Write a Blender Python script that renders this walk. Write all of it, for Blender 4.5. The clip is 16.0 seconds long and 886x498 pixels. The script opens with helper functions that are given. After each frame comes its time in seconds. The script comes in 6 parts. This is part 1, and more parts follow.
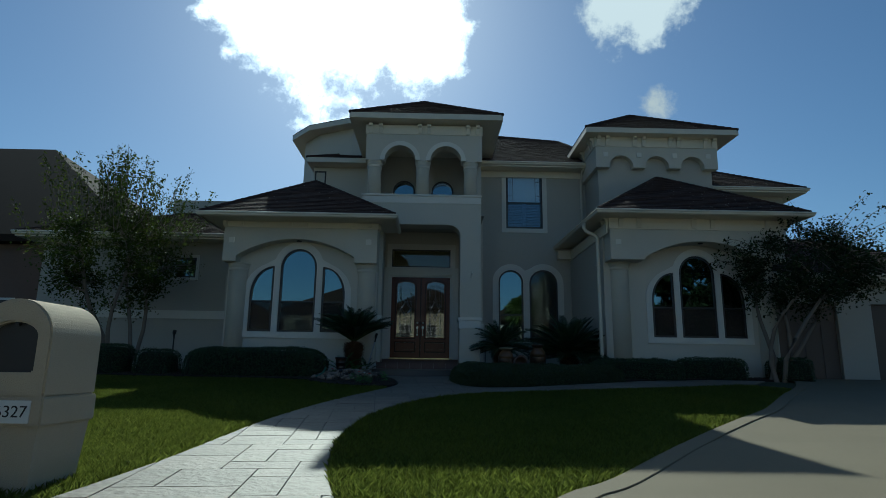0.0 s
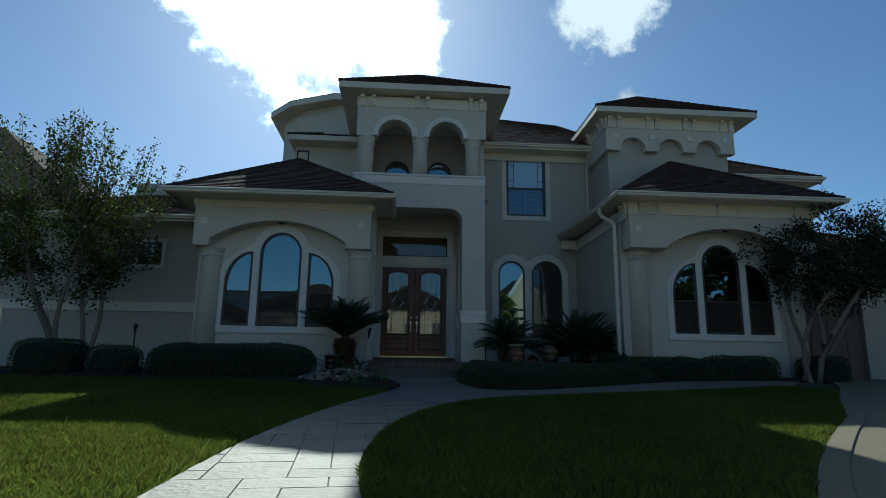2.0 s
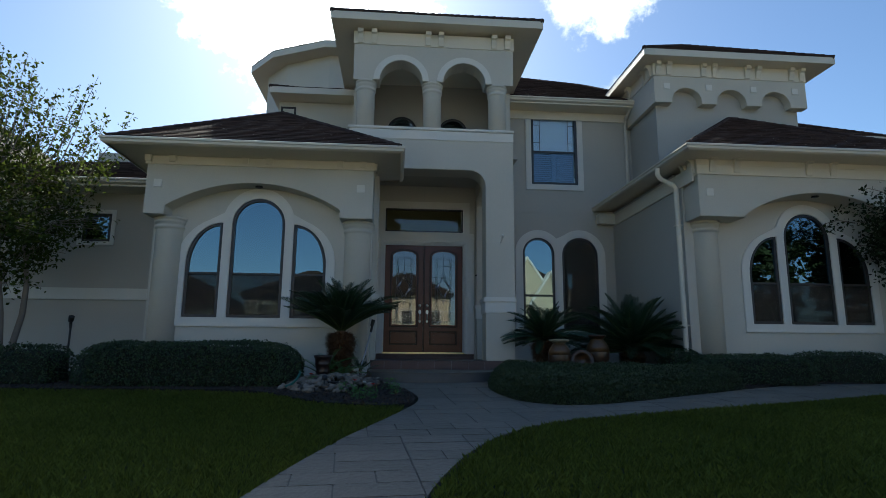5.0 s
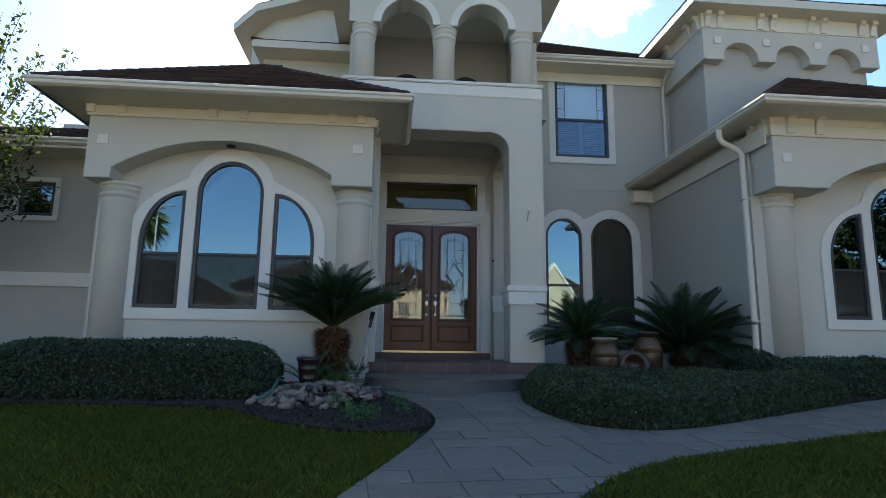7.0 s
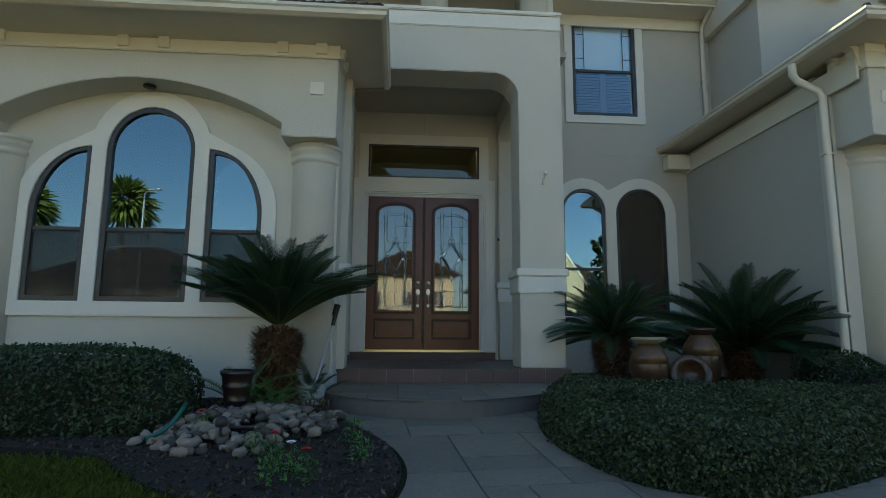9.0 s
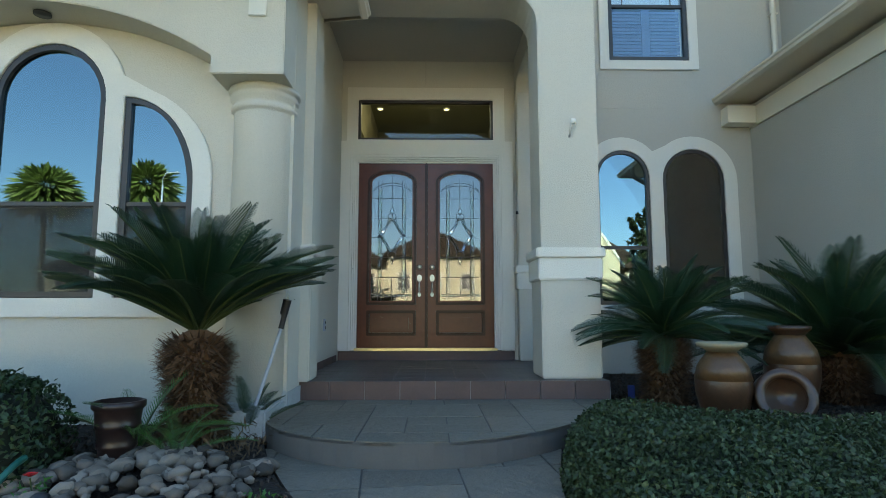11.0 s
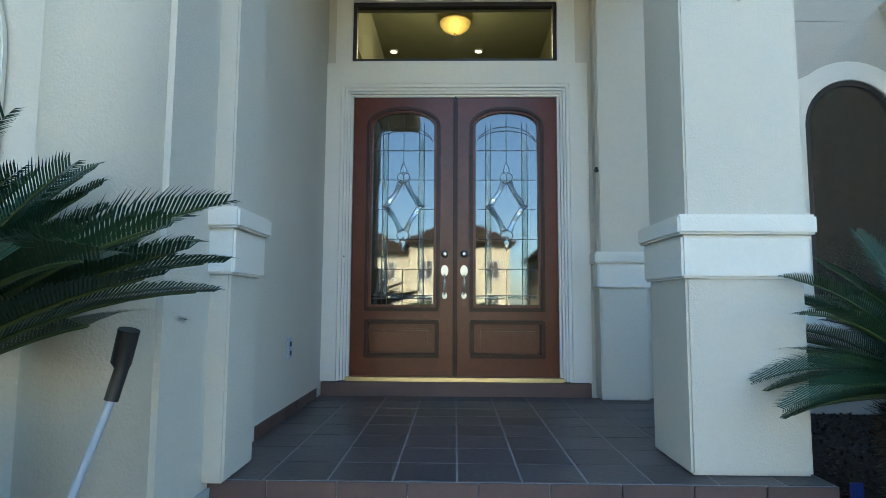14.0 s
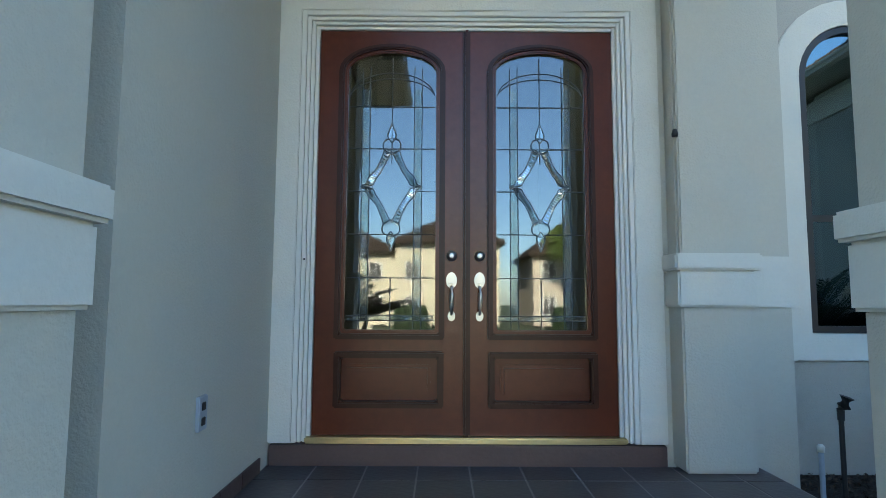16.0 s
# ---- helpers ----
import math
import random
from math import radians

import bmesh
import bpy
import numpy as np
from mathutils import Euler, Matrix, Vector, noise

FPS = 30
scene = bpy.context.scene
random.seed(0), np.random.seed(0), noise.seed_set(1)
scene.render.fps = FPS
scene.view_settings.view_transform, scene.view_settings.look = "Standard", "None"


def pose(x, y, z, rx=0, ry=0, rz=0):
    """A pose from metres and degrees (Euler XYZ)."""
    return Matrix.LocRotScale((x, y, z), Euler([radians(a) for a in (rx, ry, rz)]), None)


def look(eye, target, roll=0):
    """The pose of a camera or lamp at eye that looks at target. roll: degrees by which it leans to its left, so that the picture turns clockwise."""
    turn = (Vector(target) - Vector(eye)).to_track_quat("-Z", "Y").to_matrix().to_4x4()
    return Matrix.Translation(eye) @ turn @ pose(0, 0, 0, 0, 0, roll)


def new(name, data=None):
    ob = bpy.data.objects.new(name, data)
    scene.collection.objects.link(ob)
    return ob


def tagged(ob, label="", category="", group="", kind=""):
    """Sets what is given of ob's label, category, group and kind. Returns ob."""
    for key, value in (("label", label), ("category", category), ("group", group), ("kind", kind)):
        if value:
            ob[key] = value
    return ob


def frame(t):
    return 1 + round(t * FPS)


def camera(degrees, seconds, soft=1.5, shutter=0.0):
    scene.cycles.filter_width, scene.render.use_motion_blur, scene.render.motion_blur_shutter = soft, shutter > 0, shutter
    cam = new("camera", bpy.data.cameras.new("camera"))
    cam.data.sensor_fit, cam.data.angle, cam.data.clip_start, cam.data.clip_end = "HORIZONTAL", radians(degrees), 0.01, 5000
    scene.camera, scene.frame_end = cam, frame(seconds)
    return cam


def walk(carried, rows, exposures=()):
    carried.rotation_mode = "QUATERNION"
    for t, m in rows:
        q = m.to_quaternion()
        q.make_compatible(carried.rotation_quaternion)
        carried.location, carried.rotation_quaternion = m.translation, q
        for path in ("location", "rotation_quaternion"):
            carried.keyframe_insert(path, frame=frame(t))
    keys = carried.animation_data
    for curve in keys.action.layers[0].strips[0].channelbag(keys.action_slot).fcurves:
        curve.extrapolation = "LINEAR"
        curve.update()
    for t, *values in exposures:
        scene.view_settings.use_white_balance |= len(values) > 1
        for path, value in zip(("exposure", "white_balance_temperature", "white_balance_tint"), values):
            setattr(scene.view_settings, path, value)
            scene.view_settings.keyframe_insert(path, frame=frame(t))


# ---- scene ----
cam = camera(75.5, 16.0, soft=0.4)
PATH = [
    (0, (-0.243, -1.239, 0.821), (-0.206, 0.72, 1.22), 0.8),
    (0.5, (-0.473, -0.81, 0.826), (-0.407, 1.149, 1.222), 0.8),
    (1, (-0.649, -0.391, 0.816), (-0.557, 1.567, 1.211), 0.8),
    (1.5, (-0.805, 0.063, 0.821), (-0.693, 2.021, 1.216), 0.8),
    (2, (-0.941, 0.506, 0.821), (-0.805, 2.462, 1.217), 0.8),
    (2.5, (-1.023, 0.913, 0.845), (-0.877, 2.869, 1.235), 0.9),
    (3, (-0.982, 1.427, 0.902), (-0.845, 3.385, 1.286), 0.8),
    (3.5, (-1.008, 1.894, 0.973), (-0.866, 3.854, 1.347), 0.7),
    (4, (-1.07, 2.406, 0.995), (-0.917, 4.366, 1.363), 0.5),
    (6.3, (-1.442, 4.86, 1.127), (-1.279, 6.824, 1.469), 0.5),
    (6.5, (-1.427, 5.072, 1.127), (-1.269, 7.036, 1.471), 0.7),
    (7, (-1.403, 5.602, 1.16), (-1.23, 7.566, 1.492), 0.7),
    (7.5, (-1.354, 6.192, 1.196), (-1.171, 8.157, 1.521), 0.6),
    (8, (-1.258, 6.731, 1.267), (-1.081, 8.697, 1.586), 0.6),
    (8.5, (-1.126, 7.251, 1.303), (-0.957, 9.219, 1.612), 0.5),
    (9, (-1.011, 7.724, 1.334), (-0.859, 9.697, 1.623), 0.4),
    (9.5, (-0.882, 8.144, 1.363), (-0.738, 10.12, 1.637), 0.3),
    (10, (-0.712, 8.592, 1.417), (-0.603, 10.572, 1.675), 0.1),
    (10.2, (-0.632, 8.755, 1.439), (-0.553, 10.737, 1.689), 0.1),
    (12.5, (-0.46, 10.778, 1.629), (-0.454, 12.767, 1.834), 0.0),
    (13, (-0.448, 11.239, 1.647), (-0.483, 13.228, 1.852), 0.2),
    (13.5, (-0.49, 11.711, 1.669), (-0.55, 13.7, 1.87), 0.2),
    (14, (-0.596, 12.166, 1.728), (-0.637, 14.157, 1.911), 0.3),
    (14.5, (-0.692, 12.624, 1.786), (-0.702, 14.617, 1.957), 0.0),
    (15, (-0.698, 13.096, 1.887), (-0.717, 15.091, 2.018), 0.3),
    (15.5, (-0.72, 13.468, 1.915), (-0.733, 15.464, 2.042), 0.4),
    (16, (-0.754, 13.8, 1.874), (-0.748, 15.791, 2.058), 0.3),
]

EXPOSURE = [(0, -0.2, 5250, -8), (1.5, 0.0, 5250, -7), (3.5, 0.4, 5550, -3), (4.2, 0.65, 5650, 1), (6.5, 1.6, 6150, 6), (7.2, 1.9, 6150, 8), (7.6, 1.8, 6150, 4), (8, 1.4, 6500, -1), (9, 1.8, 6750, -2),
            (10, 2.3, 6800, -3), (12.5, 3.3, 6650, -1), (14, 3.22, 6300, -1), (15, 3.1, 6100, -1), (16, 3.3, 6150, -1)]
walk(cam, [(t, look(eye, target, roll)) for t, eye, target, roll in PATH], EXPOSURE)

# ---------------------------------------------------------------- light
# clouds: direction, inner and outer reach, raggedness, brightness
CLOUDS = [((0.017, 0.871, 0.5), 0.0, 0.03, 0.14, 0.55),
          ((0.348, 0.842, 0.415), 0.0, 0.03, 0.14, 0.6),
          ((0.305, 0.769, 0.56), 0.045, 0.085, 0.26, 0.85),
          ((-0.033, 0.847, 0.53), 0.06, 0.1, 0.22, 2.0),
          ((-0.175, 0.808, 0.56), 0.105, 0.175, 0.34, 2.6),
          ((-0.189, 0.709, 0.67), 0.12, 0.2, 0.3, 2.6)]
SUN_DIR = Vector((-0.19, 1.33, 1.0)).normalized()
SUN_EL = math.asin(SUN_DIR.z)
SUN_AZ = math.atan2(SUN_DIR.x, SUN_DIR.y)
sun = new("sun", bpy.data.lights.new("sun", "SUN"))
sun.data.energy, sun.data.angle, sun.data.color = 5.0, radians(0.6), (1.0, 0.90, 0.74)
sun.matrix_world = look(tuple(SUN_DIR * 60), (0, 0, 0))

world = bpy.data.worlds.new("sky")
scene.world = world
world.use_nodes = True
wn, wl = world.node_tree.nodes, world.node_tree.links
wn.clear()


def wnode(kind, **values):
    n = wn.new(kind)
    for k, v in values.items():
        n.inputs[k].default_value = v
    return n


sky = wn.new("ShaderNodeTexSky")
sky.sky_type, sky.sun_disc, sky.sun_elevation, sky.sun_rotation = "NISHITA", False, SUN_EL, SUN_AZ
sky.air_density, sky.dust_density, sky.ozone_density = 1.0, 0.6, 3.6
bg_sky = wnode("ShaderNodeBackground", Strength=0.074)
wl.new(sky.outputs[0], bg_sky.inputs[0])
coord = wn.new("ShaderNodeTexCoord")
ripple = wnode("ShaderNodeTexNoise", Scale=8.0, Detail=10.0, Roughness=0.66)
wl.new(coord.outputs["Generated"], ripple.inputs["Vector"])


def cloud(direction, inner, outer, wobble):
    """A cumulus around one direction of the sky, with a ragged edge."""
    gap = wn.new("ShaderNodeVectorMath")
    gap.operation = "DISTANCE"
    wl.new(coord.outputs["Generated"], gap.inputs[0])
    gap.inputs[1].default_value = Vector(direction).normalized()
    add = wn.new("ShaderNodeMath")
    add.operation = "MULTIPLY_ADD"
    wl.new(ripple.outputs[0], add.inputs[0])
    add.inputs[1].default_value = -wobble
    wl.new(gap.outputs["Value"], add.inputs[2])
    ramp = wn.new("ShaderNodeMapRange")
    ramp.interpolation_type = "SMOOTHSTEP"
    wl.new(add.outputs[0], ramp.inputs["Value"])
    ramp.inputs["From Min"].default_value, ramp.inputs["From Max"].default_value = outer - wobble / 2, inner - wobble / 2
    return ramp.outputs[0]


shader = bg_sky.outputs[0]
for direction, inner, outer, wobble, strength in CLOUDS:
    white = wnode("ShaderNodeBackground", Color=(1.0, 0.98, 0.94, 1), Strength=strength)
    mix = wn.new("ShaderNodeMixShader")
    wl.new(cloud(direction, inner, outer, wobble), mix.inputs[0])
    wl.new(shader, mix.inputs[1])
    wl.new(white.outputs[0], mix.inputs[2])
    shader = mix.outputs[0]
out = wn.new("ShaderNodeOutputWorld")
wl.new(shader, out.inputs[0])

# ---------------------------------------------------------------- materials


def material(name, color, rough=0.7, spread=0.15, scale=6.0, fine=60.0, bump=0.0, bump_scale=120.0, metal=0.0, random_amount=0.0,
             island=False, second=None, coat=0.0, transmit=0.0, spec=0.5, bump_depth=0.01):
    """A painted or natural surface: base colour varied at two scales, fine relief, and a random tint per object or piece."""
    m = bpy.data.materials.new(name)
    m.use_nodes = True
    n, l = m.node_tree.nodes, m.node_tree.links
    b = n["Principled BSDF"]
    b.inputs["Roughness"].default_value, b.inputs["Metallic"].default_value = rough, metal
    b.inputs["Coat Weight"].default_value = coat
    b.inputs["Specular IOR Level"].default_value = spec
    if transmit:
        b.inputs["Subsurface Weight"].default_value = 0.0
    tc = n.new("ShaderNodeTexCoord")
    a, c = n.new("ShaderNodeTexNoise"), n.new("ShaderNodeTexNoise")
    a.inputs["Scale"].default_value, a.inputs["Detail"].default_value = scale, 4
    c.inputs["Scale"].default_value, c.inputs["Detail"].default_value = fine, 3
    for t in (a, c):
        l.new(tc.outputs["Object"], t.inputs["Vector"])
    dark = [x * (1 - spread) for x in color]
    light = [min(1, x * (1 + spread)) for x in (second or color)]
    mix = n.new("ShaderNodeMix")
    mix.data_type = "RGBA"
    mix.inputs["A"].default_value, mix.inputs["B"].default_value = (*dark, 1), (*light, 1)
    blend = n.new("ShaderNodeMath")
    blend.operation = "MULTIPLY_ADD"
    l.new(c.outputs[0], blend.inputs[0])
    blend.inputs[1].default_value = 0.45
    half = n.new("ShaderNodeMath")
    half.operation = "MULTIPLY"
    half.inputs[1].default_value = 0.6
    l.new(a.outputs[0], half.inputs[0])
    l.new(half.outputs[0], blend.inputs[2])
    l.new(blend.outputs[0], mix.inputs["Factor"])
    colour = mix.outputs["Result"]
    if random_amount:
        if island:
            r = n.new("ShaderNodeNewGeometry").outputs["Random Per Island"]
        else:
            r = n.new("ShaderNodeObjectInfo").outputs["Random"]
        span = n.new("ShaderNodeMapRange")
        l.new(r, span.inputs["Value"])
        span.inputs["To Min"].default_value, span.inputs["To Max"].default_value = 1 - random_amount, 1 + random_amount
        hsv = n.new("ShaderNodeHueSaturation")
        l.new(span.outputs[0], hsv.inputs["Value"])
        l.new(colour, hsv.inputs["Color"])
        colour = hsv.outputs[0]
    l.new(colour, b.inputs["Base Color"])
    if bump:
        t = n.new("ShaderNodeTexNoise")
        t.inputs["Scale"].default_value, t.inputs["Detail"].default_value = bump_scale, 4
        l.new(tc.outputs["Object"], t.inputs["Vector"])
        bp = n.new("ShaderNodeBump")
        bp.inputs["Strength"].default_value, bp.inputs["Distance"].default_value = bump, bump_depth
        l.new(t.outputs[0], bp.inputs["Height"])
        l.new(bp.outputs[0], b.inputs["Normal"])
    if transmit:
        tr = n.new("ShaderNodeBsdfTranslucent")
        l.new(colour, tr.inputs["Color"])
        ms = n.new("ShaderNodeMixShader")
        ms.inputs[0].default_value = transmit
        l.new(b.outputs[0], ms.inputs[1])
        l.new(tr.outputs[0], ms.inputs[2])
        l.new(ms.outputs[0], n["Material Output"].inputs[0])
    return m


def glass(name, tint, ior=1.7, rough=0.0, wave=0.0, wave_scale=30.0, gloss=(0.95, 0.97, 1.0)):
    """Clear or rippled pane: tinted see-through, with a mirror gloss by Fresnel."""
    m = bpy.data.materials.new(name)
    m.use_nodes = True
    n, l = m.node_tree.nodes, m.node_tree.links
    n.remove(n["Principled BSDF"])
    tr, gl, fr, ms = (n.new("ShaderNodeBsdf" + "Transparent"), n.new("ShaderNodeBsdfGlossy"), n.new("ShaderNodeFresnel"), n.new("ShaderNodeMixShader"))
    tr.inputs["Color"].default_value = (*tint, 1)
    gl.inputs["Color"].default_value, gl.inputs["Roughness"].default_value = (*gloss, 1), rough
    fr.inputs["IOR"].default_value = ior
    if wave:
        tc, t, bp = n.new("ShaderNodeTexCoord"), n.new("ShaderNodeTexNoise"), n.new("ShaderNodeBump")
        t.inputs["Scale"].default_value, t.inputs["Detail"].default_value = wave_scale, 2
        bp.inputs["Strength"].default_value, bp.inputs["Distance"].default_value = wave, 0.01
        l.new(tc.outputs["Object"], t.inputs["Vector"])
        l.new(t.outputs[0], bp.inputs["Height"])
        l.new(bp.outputs[0], gl.inputs["Normal"])
    l.new(fr.outputs[0], ms.inputs[0])
    l.new(tr.outputs[0], ms.inputs[1])
    l.new(gl.outputs[0], ms.inputs[2])
    l.new(ms.outputs[0], n["Material Output"].inputs[0])
    return m


def sheer_layer(name, color, cover):
    """A thin layer that lets part of the light through: the dark weave of the insect screens, and one window's painted
    reflection.
    """
    m = bpy.data.materials.new(name)
    m.use_nodes = True
    n, l = m.node_tree.nodes, m.node_tree.links
    b, tr, ms = n["Principled BSDF"], n.new("ShaderNodeBsdf" + "Transparent"), n.new("ShaderNodeMixShader")
    b.inputs["Base Color"].default_value, b.inputs["Roughness"].default_value = (*color, 1), 0.8
    b.inputs["Specular IOR Level"].default_value = 0.2
    ms.inputs[0].default_value = cover
    l.new(tr.outputs[0], ms.inputs[1])
    l.new(b.outputs[0], ms.inputs[2])
    l.new(ms.outputs[0], n["Material Output"].inputs[0])
    return m


def lamp_material(name, color, strength):
    m = bpy.data.materials.new(name)
    m.use_nodes = True
    b = m.node_tree.nodes["Principled BSDF"]
    b.inputs["Base Color"].default_value = (*color, 1)
    b.inputs["Emission Color"].default_value, b.inputs["Emission Strength"].default_value = (*color, 1), strength
    return m


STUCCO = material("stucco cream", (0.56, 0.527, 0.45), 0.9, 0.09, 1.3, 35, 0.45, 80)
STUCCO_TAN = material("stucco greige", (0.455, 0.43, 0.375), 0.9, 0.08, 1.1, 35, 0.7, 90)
TRIM = material("stucco white trim", (0.70, 0.675, 0.61), 0.85, 0.08, 2.0, 40, 0.32, 80)
CORNICE = material("painted cornice", (0.68, 0.63, 0.52), 0.7, 0.06, 2.0, 30, 0.1, 90)
GUTTER = material("painted gutter metal", (0.63, 0.575, 0.47), 0.45, 0.06, 3.0, 30)
SHINGLE = material("brown roof shingle", (0.062, 0.042, 0.036), 0.95, 0.25, 9, 90, 0.6, 160, random_amount=0.4, island=True, spec=0.12)
SCREEN = sheer_layer("insect screen", (0.07, 0.055, 0.042), 0.45)
# brown tint that paints the bay wall's reflection over one court window
REFLECTION_TINT = sheer_layer("thin insect screen", (0.10, 0.075, 0.05), 0.35)
FRAME = material("bronze window frame", (0.028, 0.024, 0.024), 0.4, 0.15, 5, 40)
PANE = glass("window glass", (0.34, 0.36, 0.36), 2.6, 0.0, 0.012, 1.6, (0.66, 0.90, 1.0))
SHADED = glass("upper window glass", (0.9, 0.93, 0.95), 1.6, 0.0, 0.0, 30.0, (0.75, 0.92, 1.0))
TRANSOM = glass("transom glass", (0.80, 0.82, 0.74), 1.5)
LEADED = glass("leaded door glass", (0.46, 0.49, 0.49), 1.95, 0.0, 0.006, 50)
BEVEL = glass("bevelled glass", (0.75, 0.8, 0.8), 1.9, 0.0, 0.3, 8)
RIPPLE = glass("rippled glass", (0.86, 0.89, 0.87), 1.45, 0.05, 0.5, 90)
CAME = material("zinc came", (0.16, 0.165, 0.17), 0.5, 0.1, 20, 100, metal=0.7)
MAHOGANY = material("mahogany varnish", (0.072, 0.015, 0.007), 0.28, 0.35, 2.5, 22, 0.06, 60, second=(0.11, 0.026, 0.011), coat=0.0, spec=0.35)
# mahogany for the mouldings, with the shade of their creases put into the colour
MAHOGANY_SHADED = material("dark mahogany glaze", (0.026, 0.007, 0.004), 0.35, 0.3, 4, 30, 0.06, 60, second=(0.045, 0.012, 0.006), spec=0.25)
JAMB = material("white jamb paint", (0.72, 0.70, 0.64), 0.5, 0.05, 4, 40)
BRASS = material("brass threshold", (0.62, 0.50, 0.26), 0.32, 0.15, 8, 70, metal=0.9)
NICKEL = material("satin nickel", (0.50, 0.47, 0.43), 0.36, 0.08, 20, 100, metal=1.0)
TILE = material("slate floor tile", (0.068, 0.053, 0.055), 0.4, 0.25, 5, 45, 0.3, 30, random_amount=0.22)
TILE_RISER = material("brown riser tile", (0.10, 0.06, 0.052), 0.55, 0.25, 5, 45, 0.3, 30, random_amount=0.2)
GROUT = material("tile grout", (0.30, 0.275, 0.26), 0.9, 0.15, 12, 80)
PAVER = material("stamped concrete", (0.165, 0.142, 0.112), 0.64, 0.3, 3.5, 40, 1.0, 16, random_amount=0.13, bump_depth=0.02)
PAVER_JOINT = material("stamped joint", (0.12, 0.11, 0.10), 0.9, 0.2, 9, 60)
CONCRETE = material("driveway concrete", (0.16, 0.13, 0.078), 0.85, 0.2, 0.9, 50, 0.3, 140)
ASPHALT = material("street concrete", (0.30, 0.285, 0.26), 0.9, 0.15, 0.6, 50, 0.3, 120)
BLOCK = material("weathered concrete", (0.40, 0.41, 0.40), 0.9, 0.25, 7, 50, 0.5, 60)
LAWN = material("lawn soil", (0.03, 0.04, 0.014), 1.0, 0.3, 2, 40, 0.5, 60)
GRASS = material("grass blades", (0.11, 0.15, 0.02), 0.6, 0.3, 0.8, 12, random_amount=0.4, island=True, second=(0.19, 0.215, 0.04), transmit=0.65, spec=0.25)
MULCH = material("dark mulch", (0.024, 0.017, 0.013), 1.0, 0.4, 14, 90, 1.0, 50, bump_depth=0.04)
MULCH_CHIP = material("mulch chips", (0.062, 0.044, 0.032), 0.95, 0.3, 20, 90, random_amount=0.5, island=True)
HEDGE = material("hedge leaves", (0.035, 0.062, 0.020), 0.45, 0.3, 2, 20, random_amount=0.5, island=True, transmit=0.25)
# near-black filler colour: the shade between the leaves painted on a solid core
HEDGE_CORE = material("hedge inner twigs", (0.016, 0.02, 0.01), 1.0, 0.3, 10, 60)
JASMINE = material("jasmine leaves", (0.050, 0.072, 0.026), 0.55, 0.3, 2, 20, random_amount=0.5, island=True, transmit=0.2)
TREE_LEAF = material("tree leaves", (0.05, 0.068, 0.012), 0.7, 0.3, 2, 20, random_amount=0.5, island=True, transmit=0.4, spec=0.15)
TREE_DARK = material("dark tree leaves", (0.028, 0.042, 0.016), 0.7, 0.3, 2, 20, random_amount=0.5, island=True, transmit=0.25, spec=0.15)
PALM_LEAF = material("fan palm leaves", (0.13, 0.17, 0.04), 0.5, 0.3, 2, 20, random_amount=0.4, island=True, transmit=0.3)
BARK = material("smooth bark", (0.20, 0.16, 0.125), 0.85, 0.25, 6, 40, 0.5, 40)
FROND = material("sago frond", (0.020, 0.048, 0.022), 0.33, 0.25, 3, 30, random_amount=0.3, transmit=0.12)
FROND_YOUNG = material("young sago frond", (0.075, 0.19, 0.04), 0.4, 0.25, 3, 30, random_amount=0.2, transmit=0.25)
RACHIS = material("frond stem", (0.05, 0.07, 0.02), 0.45, 0.2, 5, 40)
PALM_TRUNK = material("shaggy palm trunk", (0.12, 0.058, 0.024), 0.95, 0.5, 12, 70, 0.8, 50, random_amount=0.45, island=True)
CLAY = material("glazed brown clay", (0.024, 0.011, 0.006), 0.34, 0.45, 6, 30, 0.2, 30, second=(0.06, 0.028, 0.013), coat=0.08)
CLAY_TAN = material("tan shoulder glaze", (0.045, 0.02, 0.009), 0.35, 0.5, 6, 30, 0.3, 40, second=(0.12, 0.065, 0.028))
CLAY_LIGHT = material("pale clay rim", (0.28, 0.23, 0.14), 0.7, 0.3, 8, 50, 0.3, 50)
CLAY_DARK = material("dark glazed planter", (0.024, 0.013, 0.011), 0.3, 0.3, 6, 30)
STONE = material("river stones", (0.175, 0.142, 0.112), 0.85, 0.3, 9, 60, 0.4, 60, random_amount=0.7)
BLUE_TAG = material("blue plastic", (0.03, 0.05, 0.22), 0.5, 0.15, 9, 60)
BLACK = material("black plastic", (0.018, 0.018, 0.02), 0.5, 0.15, 9, 60)
STEEL = material("grey painted shaft", (0.36, 0.40, 0.46), 0.45, 0.15, 8, 60)
HOSE_BLUE = material("blue plastic", (0.015, 0.03, 0.16), 0.4, 0.1, 9, 60)
MULCH_DRY = material("dry leaf litter", (0.10, 0.065, 0.035), 0.9, 0.3, 9, 60, random_amount=0.5, island=True)
HOSE = material("green hose", (0.02, 0.12, 0.09), 0.45, 0.15, 8, 60)
RED = material("red petals", (0.55, 0.012, 0.012), 0.6, 0.15, 20, 90)
WHITE = material("white petals", (0.82, 0.82, 0.84), 0.6, 0.05, 20, 90)
MAIL = material("mailbox stucco", (0.47, 0.40, 0.29), 0.95, 0.1, 3, 50, 0.6, 130)
INK = material("black lettering", (0.02, 0.02, 0.02), 0.6, 0.05, 20, 60)
PLATE = material("white number plate", (0.66, 0.66, 0.64), 0.6, 0.05, 6, 60)
INSIDE = material("interior paint", (0.30, 0.29, 0.20), 0.9, 0.06, 2, 30)
